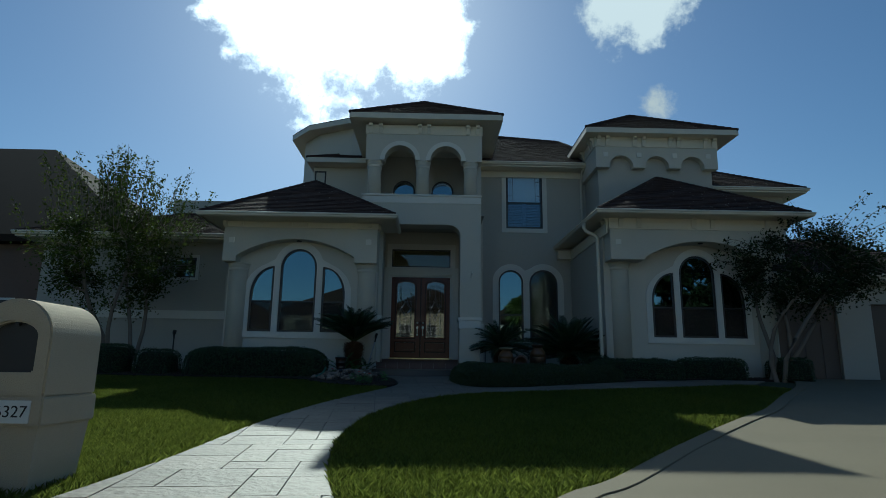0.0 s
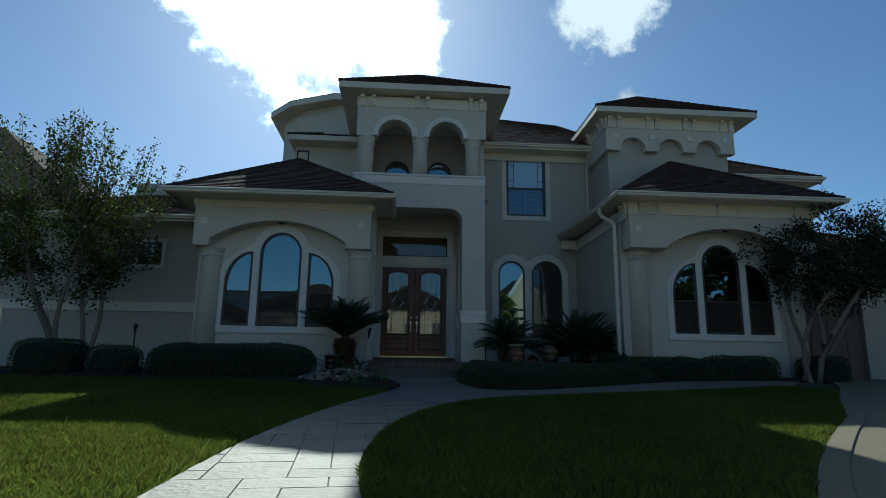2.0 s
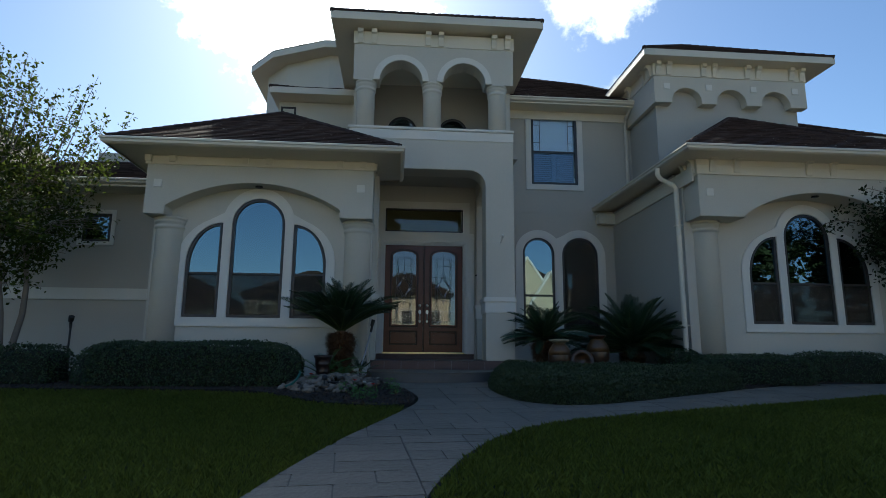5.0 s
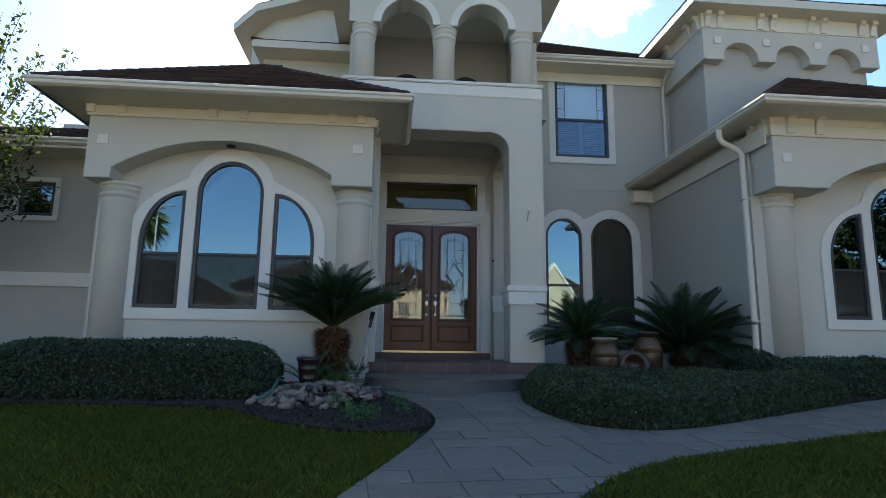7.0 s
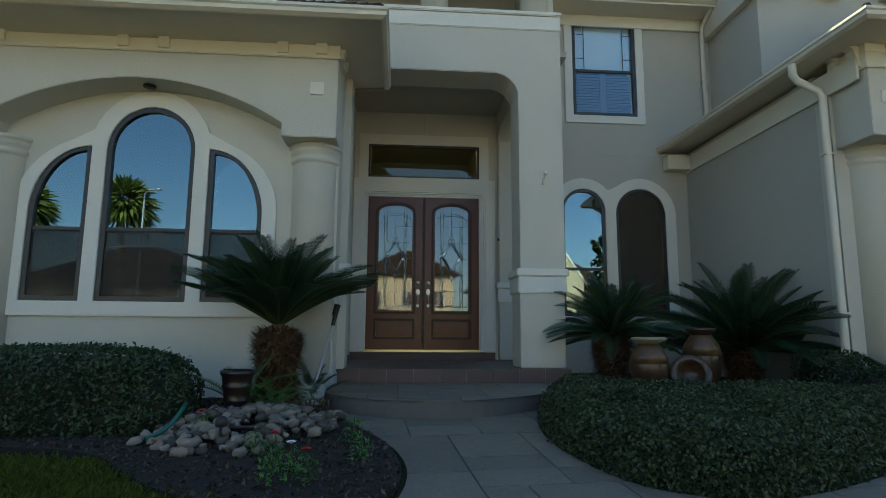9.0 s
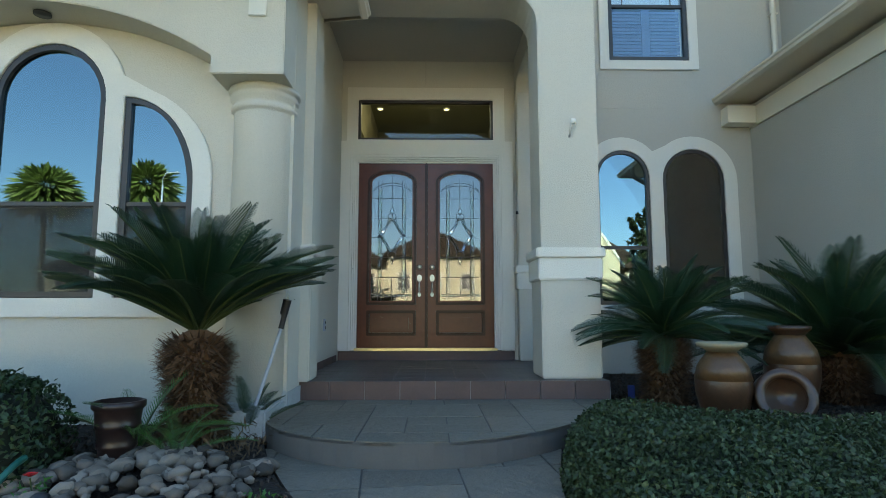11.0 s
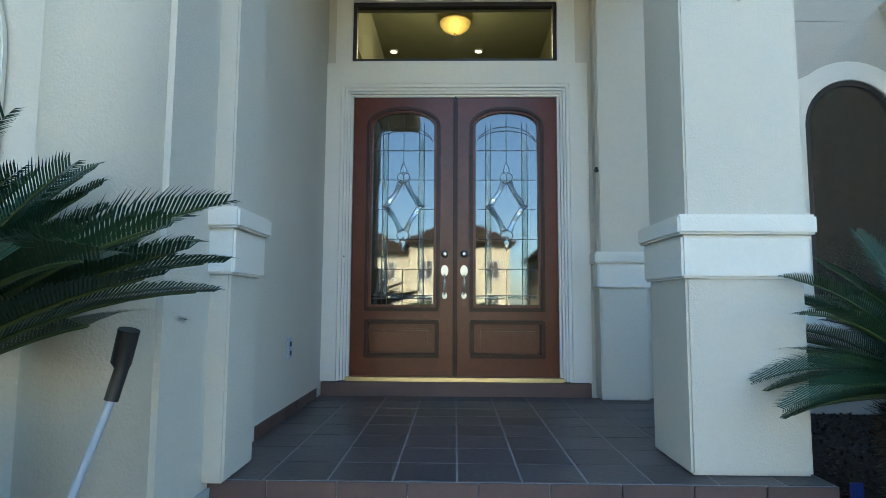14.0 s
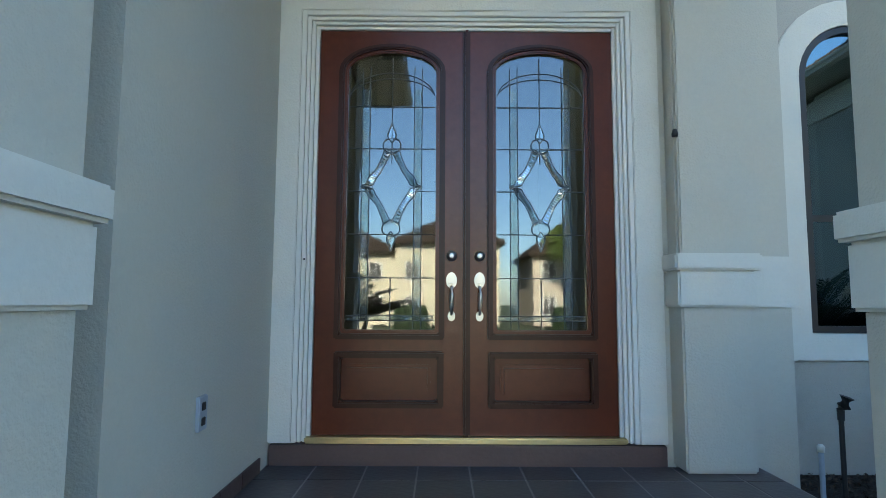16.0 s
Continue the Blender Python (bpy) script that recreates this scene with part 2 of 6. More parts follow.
# near-black colour that stands for the shade of rooms behind the panes
ROOM_SHADE = material("dark interior", (0.045, 0.042, 0.04), 0.95, 0.2, 2, 30)
BLIND = material("white shutters", (0.78, 0.82, 0.86), 0.6, 0.05, 4, 30)
SHUTTER = material("blue-grey shutter slats", (0.13, 0.155, 0.24), 0.6, 0.05, 4, 30)
GARAGE = material("garage door paint", (0.13, 0.10, 0.08), 0.7, 0.06, 2, 30)
FAR_WALL = material("cream house wall", (0.48, 0.41, 0.29), 0.9, 0.07, 1, 20)
FAR_WALL_2 = material("tan house wall", (0.40, 0.33, 0.25), 0.9, 0.07, 1, 20)
BRICKISH = material("brown brick house wall", (0.16, 0.105, 0.08), 0.9, 0.2, 1, 20)
FAR_ROOF = material("dark brown house roof", (0.032, 0.023, 0.018), 0.95, 0.2, 3, 30, spec=0.08)
GLOW = lamp_material("lamp glow", (1.0, 0.82, 0.5), 0.7)
BOWL = lamp_material("amber lamp bowl", (1.0, 0.66, 0.22), 0.035)

# ---------------------------------------------------------------- mesh helpers


def mesh_object(name, bm, mat):
    if isinstance(bm, bmesh.types.BMesh):
        data = bpy.data.meshes.new(name)
        bm.to_mesh(data)
        bm.free()
    else:
        data = bm
    if mat and not data.materials:
        data.materials.append(mat)
    return new(name, data)


def part(name, bm, mat, parent, label=""):
    """One mesh under a thing (an Empty with its base in the world) or under a part."""
    ob = mesh_object(name, bm, mat)
    ob.parent = parent
    if parent.type == "EMPTY":
        ob.matrix_parent_inverse = Matrix.Translation(-parent.location)
    if parent.name == "house":
        ob.location = SITE
    if label:
        tagged(ob, label)
    return ob


SITE = Vector((0.0, 0.0, 0.0))          # how far the wing of the house being built is set off from its plan


def thing(name, at, label, category, group="", kind=""):
    ob = new(name)
    ob.location = at
    ob.empty_display_size = 0.1
    return tagged(ob, label, category, group, kind)


def smooth(bm, angle=40):
    for f in bm.faces:
        f.smooth = True
    for e in bm.edges:
        e.smooth = len(e.link_faces) == 2 and e.calc_face_angle(0) < radians(angle)
    return bm


def box(x0, x1, y0, y1, z0, z1, bevel=0.0, bm=None, m=None):
    own = bmesh.new()
    v = [own.verts.new(p) for p in ((x0, y0, z0), (x1, y0, z0), (x1, y1, z0), (x0, y1, z0), (x0, y0, z1), (x1, y0, z1), (x1, y1, z1), (x0, y1, z1))]
    for f in ((3, 2, 1, 0), (4, 5, 6, 7), (0, 1, 5, 4), (1, 2, 6, 5), (2, 3, 7, 6), (3, 0, 4, 7)):
        own.faces.new([v[i] for i in f])
    if bevel:
        bmesh.ops.bevel(own, geom=own.edges[:], offset=bevel, segments=2, affect="EDGES", clamp_overlap=True)
    if m is not None:
        own.transform(m)
    return join(bm, own)


def join(bm, own):
    """Adds own to bm, or gives own back when there is no bm yet."""
    if bm is None:
        return own
    data = bpy.data.meshes.new("scratch")
    own.to_mesh(data)
    own.free()
    bm.from_mesh(data)
    bpy.data.meshes.remove(data)
    return bm


FACADE = lambda u, v, w: (u, w, v)          # front view: u to the right, v up, w away from the street
FLOOR = lambda u, v, w: (u, v, w)
SIDE = lambda u, v, w: (w, u, v)            # u along y, v up, w along x


def plate(outer, holes, w0, w1, to=FACADE, bevel=0.0):
    """A slab from w0 to w1 with the outline outer and openings right through it."""
    bm = bmesh.new()
    loops = []
    for loop in (outer, *holes):
        loops.append([bm.verts.new(to(u, v, w0)) for u, v in loop])
    edges = [bm.edges.new((l[i], l[(i + 1) % len(l)])) for l in loops for i in range(len(l))]
    if holes:
        bmesh.ops.triangle_fill(bm, use_beauty=True, use_dissolve=False, edges=edges)
    else:
        bm.faces.new(loops[0])
    backs = {}
    a, b = Vector(to(0, 0, w0)), Vector(to(0, 0, w1))
    faces = bm.faces[:]
    for l in loops:
        for v in l:
            backs[v] = bm.verts.new(v.co + (b - a))
    for f in faces:
        bm.faces.new([backs[v] for v in reversed(f.verts)])
    for l in loops:
        for i in range(len(l)):
            p, q = l[i], l[(i + 1) % len(l)]
            bm.faces.new((p, q, backs[q], backs[p]))
    bmesh.ops.recalc_face_normals(bm, faces=bm.faces[:])
    if bevel:
        sharp = [e for e in bm.edges if len(e.link_faces) == 2 and e.calc_face_angle(0) > 0.8]
        bmesh.ops.bevel(bm, geom=sharp, offset=bevel, segments=2, affect="EDGES", clamp_overlap=True)
    return bm


def arc(cx, cy, rx, ry, a0, a1, n):
    return [(cx + rx * math.cos(radians(a0 + (a1 - a0) * i / n)), cy + ry * math.sin(radians(a0 + (a1 - a0) * i / n))) for i in range(n + 1)]


def rect(x0, x1, z0, z1):
    return [(x0, z0), (x1, z0), (x1, z1), (x0, z1)]


def arched(x0, x1, z0, spring, rise=None, n=16):
    """An outline with a round or flattened arch on top."""
    c, r = (x0 + x1) / 2, (x1 - x0) / 2
    return [(x0, z0), (x1, z0)] + arc(c, spring, r, r if rise is None else rise, 0, 180, n)


def lathe(profile, at, n=24, m=None, bm=None):
    """Turns (radius, height) pairs round an upright axis at a place."""
    own = bmesh.new()
    rings = [[own.verts.new((at[0] + r * math.cos(2 * math.pi * i / n), at[1] + r * math.sin(2 * math.pi * i / n), at[2] + h)) for i in range(n)] for r, h in profile]
    for a, b in zip(rings, rings[1:]):
        for i in range(n):
            own.faces.new((a[i], a[(i + 1) % n], b[(i + 1) % n], b[i]))
    for ring, flip in ((rings[0], True), (rings[-1], False)):
        own.faces.new(ring[::-1] if flip else ring)
    smooth(own, 35)
    if m is not None:
        own.transform(m)
    return join(bm, own)


def tube(points, radius, n=8, bm=None, closed=False):
    """A round bar along points; radius is one number or one for each point."""
    pts = [Vector(p) for p in points]
    own = bmesh.new()
    rings = []
    for i, p in enumerate(pts):
        d = (pts[min(i + 1, len(pts) - 1)] - pts[max(i - 1, 0)])
        d = d.normalized() if d.length > 1e-6 else Vector((0, 0, 1))
        s = d.cross(Vector((0, 0, 1)) if abs(d.z) < 0.9 else Vector((1, 0, 0))).normalized()
        t = d.cross(s)
        r = radius[i] if isinstance(radius, (list, tuple)) else radius
        rings.append([own.verts.new(p + r * (math.cos(2 * math.pi * k / n) * s + math.sin(2 * math.pi * k / n) * t)) for k in range(n)])
    for a, b in zip(rings, rings[1:]):
        for k in range(n):
            own.faces.new((a[k], a[(k + 1) % n], b[(k + 1) % n], b[k]))
    own.faces.new(rings[0][::-1])
    own.faces.new(rings[-1])
    bmesh.ops.recalc_face_normals(own, faces=own.faces[:])
    smooth(own, 60)
    return join(bm, own)


def raw_mesh(name, verts, faces):
    data = bpy.data.meshes.new(name)
    data.from_pydata(verts, [], faces)
    return data


def quads_mesh(name, v, per=4):
    """A mesh of loose faces of per corners each, from an array (faces, per, 3)."""
    n = len(v)
    data = bpy.data.meshes.new(name)
    data.vertices.add(n * per)
    data.vertices.foreach_set("co", v.astype(np.float32).ravel())
    data.loops.add(n * per)
    data.loops.foreach_set("vertex_index", np.arange(n * per, dtype=np.int32))
    data.polygons.add(n)
    data.polygons.foreach_set("loop_start", np.arange(0, n * per, per, dtype=np.int32))
    data.polygons.foreach_set("loop_total", np.full(n, per, dtype=np.int32))
    data.update(calc_edges=True)
    return data


def leaf_quads(points, size, rng, up=0.3, ratio=0.5, normals=None):
    """Pointed four-cornered leaves at the points, turned at random, lying more or less flat."""
    n = len(points)
    d = rng.normal(size=(n, 3))
    d /= np.linalg.norm(d, axis=1)[:, None]
    nn = rng.normal(size=(n, 3)) + np.array((0, 0, up * 3))
    if normals is not None:
        nn = rng.normal(size=(n, 3)) * 0.6 + normals * 1.2
    s = np.cross(d, nn)
    s /= np.linalg.norm(s, axis=1)[:, None] + 1e-9
    k = (size * rng.uniform(0.6, 1.3, n))[:, None]
    nn /= np.linalg.norm(nn, axis=1)[:, None] + 1e-9
    base, tip = points - d * k / 2, points + d * k / 2
    mid = points + nn * k * 0.12
    return np.stack((base, mid + s * k * ratio / 2, tip, mid - s * k * ratio / 2), axis=1)


def inside(poly, x, y):
    """Which of the points lie in the polygon."""
    hit = np.zeros(len(x), dtype=bool)
    for i in range(len(poly)):
        (x0, y0), (x1, y1) = poly[i], poly[i - 1]
        cross = ((y0 > y) != (y1 > y)) & (x < (x1 - x0) * (y - y0) / (y1 - y0 + 1e-12) + x0)
        hit ^= cross
    return hit


def curve_through(points, n=6):
    """A Catmull-Rom curve through points, open."""
    p = [np.array(q, float) for q in points]
    p = [2 * p[0] - p[1]] + p + [2 * p[-1] - p[-2]]
    res = []
    for i in range(1, len(p) - 2):
        for k in range(n):
            t = k / n
            res.append(tuple(0.5 * (2 * p[i] + (p[i + 1] - p[i - 1]) * t + (2 * p[i - 1] - 5 * p[i] + 4 * p[i + 1] - p[i + 2]) * t * t
                                    + (3 * p[i] - p[i - 1] - 3 * p[i + 1] + p[i + 2]) * t ** 3)))
    res.append(tuple(p[-2]))
    return res


def clip(poly, x0, x1, y0, y1, m=None):
    """The part of a polygon inside a box."""
    for axis, bound, keep in ((0, x0, 1), (0, x1, -1), (1, y0, 1), (1, y1, -1)):
        res = []
        for i in range(len(poly)):
            a, b = poly[i - 1], poly[i]
            da, db = keep * (a[axis] - bound), keep * (b[axis] - bound)
            if (da >= 0) != (db >= 0):
                t = da / (da - db)
                res.append((a[0] + t * (b[0] - a[0]), a[1] + t * (b[1] - a[1])))
            if db >= 0:
                res.append(b)
        poly = res
        if len(poly) < 3:
            return []
    return poly


# ---------------------------------------------------------------- ground
RISE = ((-400, -0.24), (-3.2, -0.24), (-3.0, -0.11), (0, -0.08), (3, -0.05), (5.5, 0.02), (11.4, 0.40), (13.0, 0.54), (14.5, 0.58), (40, 0.6), (400, 0.6))


def ground_z(y):
    return float(np.interp(y, [a for a, b in RISE], [b for a, b in RISE]))


def sheet(poly, lift, step=0.8, thick=0.12):
    """Ground cover with the outline poly, laid along the rise of the ground, with sides."""
    ys = [q[1] for q in poly]
    bm = bmesh.new()
    cuts = sorted({min(ys), max(ys), *[a for a, b in RISE if min(ys) < a < max(ys)]})
    for a, b in zip(cuts, cuts[1:]):
        piece = clip(poly, -1e4, 1e4, a, b)
        if len(piece) > 2:
            bm.faces.new([bm.verts.new((x, y, ground_z(y) + lift)) for x, y in piece])
    bmesh.ops.remove_doubles(bm, verts=bm.verts[:], dist=0.0008)
    bmesh.ops.triangulate(bm, faces=[f for f in bm.faces if len(f.verts) > 4])
    bmesh.ops.recalc_face_normals(bm, faces=bm.faces[:])
    for f in bm.faces:
        if f.normal.z < 0:
            f.normal_flip()
    low = bmesh.ops.extrude_face_region(bm, geom=bm.faces[:])
    for v in [g for g in low["geom"] if isinstance(g, bmesh.types.BMVert)]:
        v.co.z += 0.0
    moved = {g for g in low["geom"] if isinstance(g, bmesh.types.BMVert)}
    for v in bm.verts:
        if v not in moved:
            v.co.z -= thick
    bmesh.ops.recalc_face_normals(bm, faces=bm.faces[:])
    return bm


ground = mesh_object("ground", raw_mesh("ground", [(x, y, ground_z(y) - 0.03) for y in (-400, -3.2, -3.0, 0, 3, 5.5, 11.4, 13, 14.5, 40, 400) for x in (-400, 400)],
                                        [(2 * i, 2 * i + 1, 2 * i + 3, 2 * i + 2) for i in range(10)]), LAWN)
tagged(ground, "dark green lawn ground reaching the horizon", "ground", kind="structure")

WALK_L = curve_through([(-2.71, 2.3), (-2.55, 4.2), (-2.5, 5.7), (-2.24, 7.3), (-1.81, 8.9), (-1.29, 10.3), (-0.95, 11.4), (-1.03, 12.2), (-1.43, 13.0), (-1.72, 13.7)], 5)
WALK_R = curve_through([(-0.73, 2.3), (-1.07, 3.7), (-1.25, 5.3), (-1.21, 6.3), (-1.06, 7.3), (-0.67, 8.4), (-0.18, 9.25), (0.62, 9.95), (1.94, 10.5), (3.08, 10.9), (4.89, 11.5), (7.37, 12.4)], 5)
WALK_B = curve_through([(8.15, 13.3), (6.44, 13.25), (4.69, 12.65), (2.82, 11.75), (1.36, 11.1), (0.62, 11.25), (0.28, 11.9), (0.22, 12.7), (0.43, 13.7)], 5)
WALK = WALK_L + WALK_B[::-1] + WALK_R[::-1]
DRIVE_EDGE = curve_through([(-0.26, 1.5), (0.69, 2.95), (1.21, 3.5), (2.63, 5.4), (4.07, 7.05), (5.22, 8.3), (6.8, 10.4), (8.37, 12.4), (9.57, 14.7)], 5)
DRIVE = DRIVE_EDGE + [(9.2, 15.6), (22, 15.6), (22, -3), (-30, -3), (-30, 1.5), (-3.0, 1.5), (-2.9, 2.25), (-0.7, 2.25), (-0.3, 1.5)]
drive = mesh_object("driveway", sheet(DRIVE, 0.004), CONCRETE)
tagged(drive, "pale tan concrete driveway and apron with joints", "driveway", kind="structure")
road = mesh_object("road", box(-200, 200, -12.5, -3.05, -0.5, -0.20), ASPHALT)
tagged(road, "light grey concrete street behind a low kerb", "road", kind="structure")


def strip(path, a, b, z0, z1, bevel=0.012):
    """A kerb along a path on the ground: from a to b sideways, from z0 to z1 over the ground."""
    bm = bmesh.new()
    rings = []
    for i, p in enumerate(path):
        q0, q1 = Vector(path[max(i - 1, 0)]), Vector(path[min(i + 1, len(path) - 1)])
        d = (q1 - q0).normalized()
        s = Vector((-d.y, d.x))
        g = ground_z(p[1])
        prof = ((a, z0), (b, z0), (b, z1 - bevel), (b - bevel, z1), (a + bevel, z1), (a, z1 - bevel)) if b > a else ()
        rings.append([bm.verts.new((p[0] + s.x * u, p[1] + s.y * u, g + w)) for u, w in prof])
    n = len(rings[0])
    for r, t in zip(rings, rings[1:]):
        for k in range(n):
            bm.faces.new((r[k], r[(k + 1) % n], t[(k + 1) % n], t[k]))
    bm.faces.new(rings[0])
    bm.faces.new(rings[-1][::-1])
    bmesh.ops.recalc_face_normals(bm, faces=bm.faces[:])
    return bm


kerb = mesh_object("kerb", strip(DRIVE_EDGE, -0.22, 0.0, -0.05, 0.012, 0.006), CONCRETE)
tagged(kerb, "low concrete kerb edging the lawn by the driveway", "kerb", kind="structure")
walkway = mesh_object("walkway", sheet(WALK, -0.004), PAVER_JOINT)
tagged(walkway, "curved grey stamped concrete garden walkway", "walkway", kind="structure")

# ---------------------------------------------------------------- house
house = thing("house", (-0.4, 17.4, 0.55), "two-storey cream stucco house with brown shingle roofs", "house")
RNG = np.random.default_rng(7)


def shingle_face(a, b, c, d, row=0.14, tab=0.32):
    """Overlapping shingles on a roof face: a to b along the eave, d to c along the ridge."""
    a, b, c, d = (Vector(p) for p in (a, b, c, d))
    n = (b - a).cross(d - a).normalized()
    if n.z < 0:
        n = -n
    rows = max(2, round(((a + b) / 2 - (c + d) / 2).length / row))
    quads = []
    for i in range(rows):
        s, t = i / rows, min(1.0, (i + 1.12) / rows)
        l0, r0, l1, r1 = a.lerp(d, s), b.lerp(c, s), a.lerp(d, t), b.lerp(c, t)
        count = max(1, round((r0 - l0).length / tab))
        off = 0.5 * (i % 2)
        cuts = sorted({0.0, 1.0, *[min(1.0, max(0.0, (k + off + RNG.uniform(-0.1, 0.1)) / count)) for k in range(count)]})
        for p, q in zip(cuts, cuts[1:]):
            up = n * (0.018 + RNG.uniform(0, 0.006))
            low = n * 0.002
            lo0, lo1 = l0.lerp(r0, p), l0.lerp(r0, q)
            hi0, hi1 = l1.lerp(r1, p), l1.lerp(r1, q)
            quads.append([lo0 + up, lo1 + up, hi1 + low, hi0 + low])
            quads.append([lo0, lo1, lo1 + up, lo0 + up])
    return quads


def hip_roof(name, x0, x1, y0, y1, z, ridge, parent, thick=0.17, label="", fascia=GUTTER, shingled=(True, True, True, True), gutter=True, skew=(0.0, 0.0), rear=(0.0, 0.0)):
    """A hipped roof over a box: its deck, shingles on each slope, flat soffit, and the eave board with its gutter lip. ridge: two ends."""
    r0, r1 = Vector(ridge[0]), Vector(ridge[1])
    A, B, C, D = Vector((x0, y0 + skew[0], z)), Vector((x1, y0, z)), Vector((x1, y1 + rear[1], z)), Vector((x0 + skew[1], y1 + rear[0], z))
    lo = [p - Vector((0, 0, thick)) for p in (A, B, C, D)]
    along_x = abs(r0.x - r1.x) >= abs(r0.y - r1.y)
    if along_x:
        faces = [(A, B, r1, r0), (B, C, r1, r1), (C, D, r0, r1), (D, A, r0, r0)]
    else:
        faces = [(A, B, r0, r0), (B, C, r1, r0), (C, D, r1, r1), (D, A, r0, r1)]
    bm = bmesh.new()
    for f in faces:
        pts = []
        for p in f:
            q = p - Vector((0, 0, 0.012))
            if not pts or (q - pts[-1]).length > 1e-5:
                pts.append(q)
        bm.faces.new([bm.verts.new(p) for p in pts])
    bm.faces.new([bm.verts.new(p) for p in reversed(lo)])
    top, low = (A, B, C, D), lo
    for i in range(4):
        j = (i + 1) % 4
        bm.faces.new([bm.verts.new(p) for p in (top[i], top[j], low[j], low[i])])
    bmesh.ops.remove_doubles(bm, verts=bm.verts[:], dist=0.002)
    roof = part(name, bm, fascia, parent, label)
    quads = [q for f, on in zip(faces, shingled) if on for q in shingle_face(*f)]
    tagged(part("shingles", quads_mesh("shingles", np.array([[tuple(p) for p in q] for q in quads])), SHINGLE, roof, "dark brown asphalt shingles"), kind="stuff")
    if gutter:
        g = bmesh.new()
        o = 0.09
        prof = ((0, -0.02), (o * 0.75, 0.0), (o, -0.015), (o, -0.045), (o * 0.8, -0.06), (o * 0.72, -0.10), (o * 0.25, -0.125), (0, -0.13))
        corners = ((A.x, A.y, -1, -1), (B.x, B.y, 1, -1), (C.x, C.y, 1, 1), (D.x, D.y, -1, 1))
        rings = [[g.verts.new((cx + sx * u, cy + sy * u, z + w)) for u, w in prof] for cx, cy, sx, sy in corners]
        for i in range(4):
            ra, rb = rings[i], rings[(i + 1) % 4]
            for k in range(len(prof) - 1):
                g.faces.new((ra[k], ra[k + 1], rb[k + 1], rb[k]))
        bmesh.ops.recalc_face_normals(g, faces=g.faces[:])
        part("gutter", g, GUTTER, roof, "cream metal gutter")
    ridges = bmesh.new()
    for p, q in ((A, faces[0][3]), (B, faces[0][2]), (r0, r1)):
        if (p - q).length > 0.05:
            d = (q - p)
            n = max(2, int(d.length / 0.22))
            for i in range(n):
                tube([p + d * (i / n) + Vector((0, 0, 0.012)), p + d * ((i + 1.15) / n) + Vector((0, 0, 0.006))], [0.055, 0.045], 6, ridges)
    tagged(part("ridge_cap", ridges, SHINGLE, roof), kind="stuff")
    return roof


def corbel(x, y, z0, z1, w=0.12, depth=0.13, turn=0):
    """A small curved bracket under an eave; it stands out towards -y, or to +x when turned."""
    h = z1 - z0
    prof = [(0, z0), (-depth * 0.25, z0), (-depth * 0.34, z0 + h * 0.2), (-depth * 0.55, z0 + h * 0.5), (-depth * 0.62, z0 + h * 0.62), (-depth, z0 + h * 0.72), (-depth, z1), (0, z1)]
    bm = bmesh.new()
    l = [bm.verts.new((-w / 2, a, b)) for a, b in prof]
    r = [bm.verts.new((w / 2, a, b)) for a, b in prof]
    bm.faces.new(l)
    bm.faces.new(r[::-1])
    for i in range(len(prof)):
        j = (i + 1) % len(prof)
        bm.faces.new((l[j], l[i], r[i], r[j]))
    bmesh.ops.recalc_face_normals(bm, faces=bm.faces[:])
    bm.transform(pose(x, y, 0, 0, 0, turn))
    return bm


def window_unit(name, outline_fn, w, frame_w=0.055, mids=(), parent=None, mat=None, depth=0.07, vertical=(), label="", back=True, backing=None, screen=None, layer_mat=None):
    """A window: dark frame, one pane, meeting rail. outline_fn(inset) gives the outline drawn in by inset."""
    win = part(name, plate(outline_fn(0), [outline_fn(frame_w)], w, w + depth), FRAME, parent or house, label)
    zs = [p[1] for p in outline_fn(frame_w)]
    xs = [p[0] for p in outline_fn(frame_w)]
    x0, x1, z0, z1 = min(xs), max(xs), min(zs), max(zs)
    pane = part("pane", plate(outline_fn(frame_w - 0.004), [], w + depth * 0.5, w + depth * 0.5 + 0.006), mat or PANE, win)
    pane.visible_shadow = False
    for zm in mids:
        part("meeting_rail", box(x0, x1, w + 0.012, w + depth - 0.006, zm - 0.026, zm + 0.026, 0.004), FRAME, win)
    if screen:
        # insect screen on the bays; painted wall reflection on one court window
        part("insect_screen", plate(clip(outline_fn(frame_w - 0.002), -99, 99, z0 - 1, screen), [], w + 0.010, w + 0.012), layer_mat or SCREEN, win, "dark insect screen over the glass; on the court window a painted reflection")
    for xm, za, zb in vertical:
        part("muntin", box(xm - 0.006, xm + 0.006, w + depth * 0.5 - 0.01, w + depth * 0.5 - 0.002, za, zb), BLIND if backing == "light" else FRAME, win)
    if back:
        # flat dark sheet in place of a room, its shade put into the colour
        part("curtain", plate(outline_fn(-0.02), [], w + 0.45, w + 0.47), ROOM_SHADE, win, "dark sheet standing in for the shade of the room")
    return win


def rect_outline(x0, x1, z0, z1):
    return lambda k: rect(x0 + k, x1 - k, z0 + k, z1 - k)


def arch_outline(x0, x1, z0, spring, rise=None):
    return lambda k: arched(x0 + k, x1 - k, z0 + k, spring, (rise or (x1 - x0) / 2) - k)


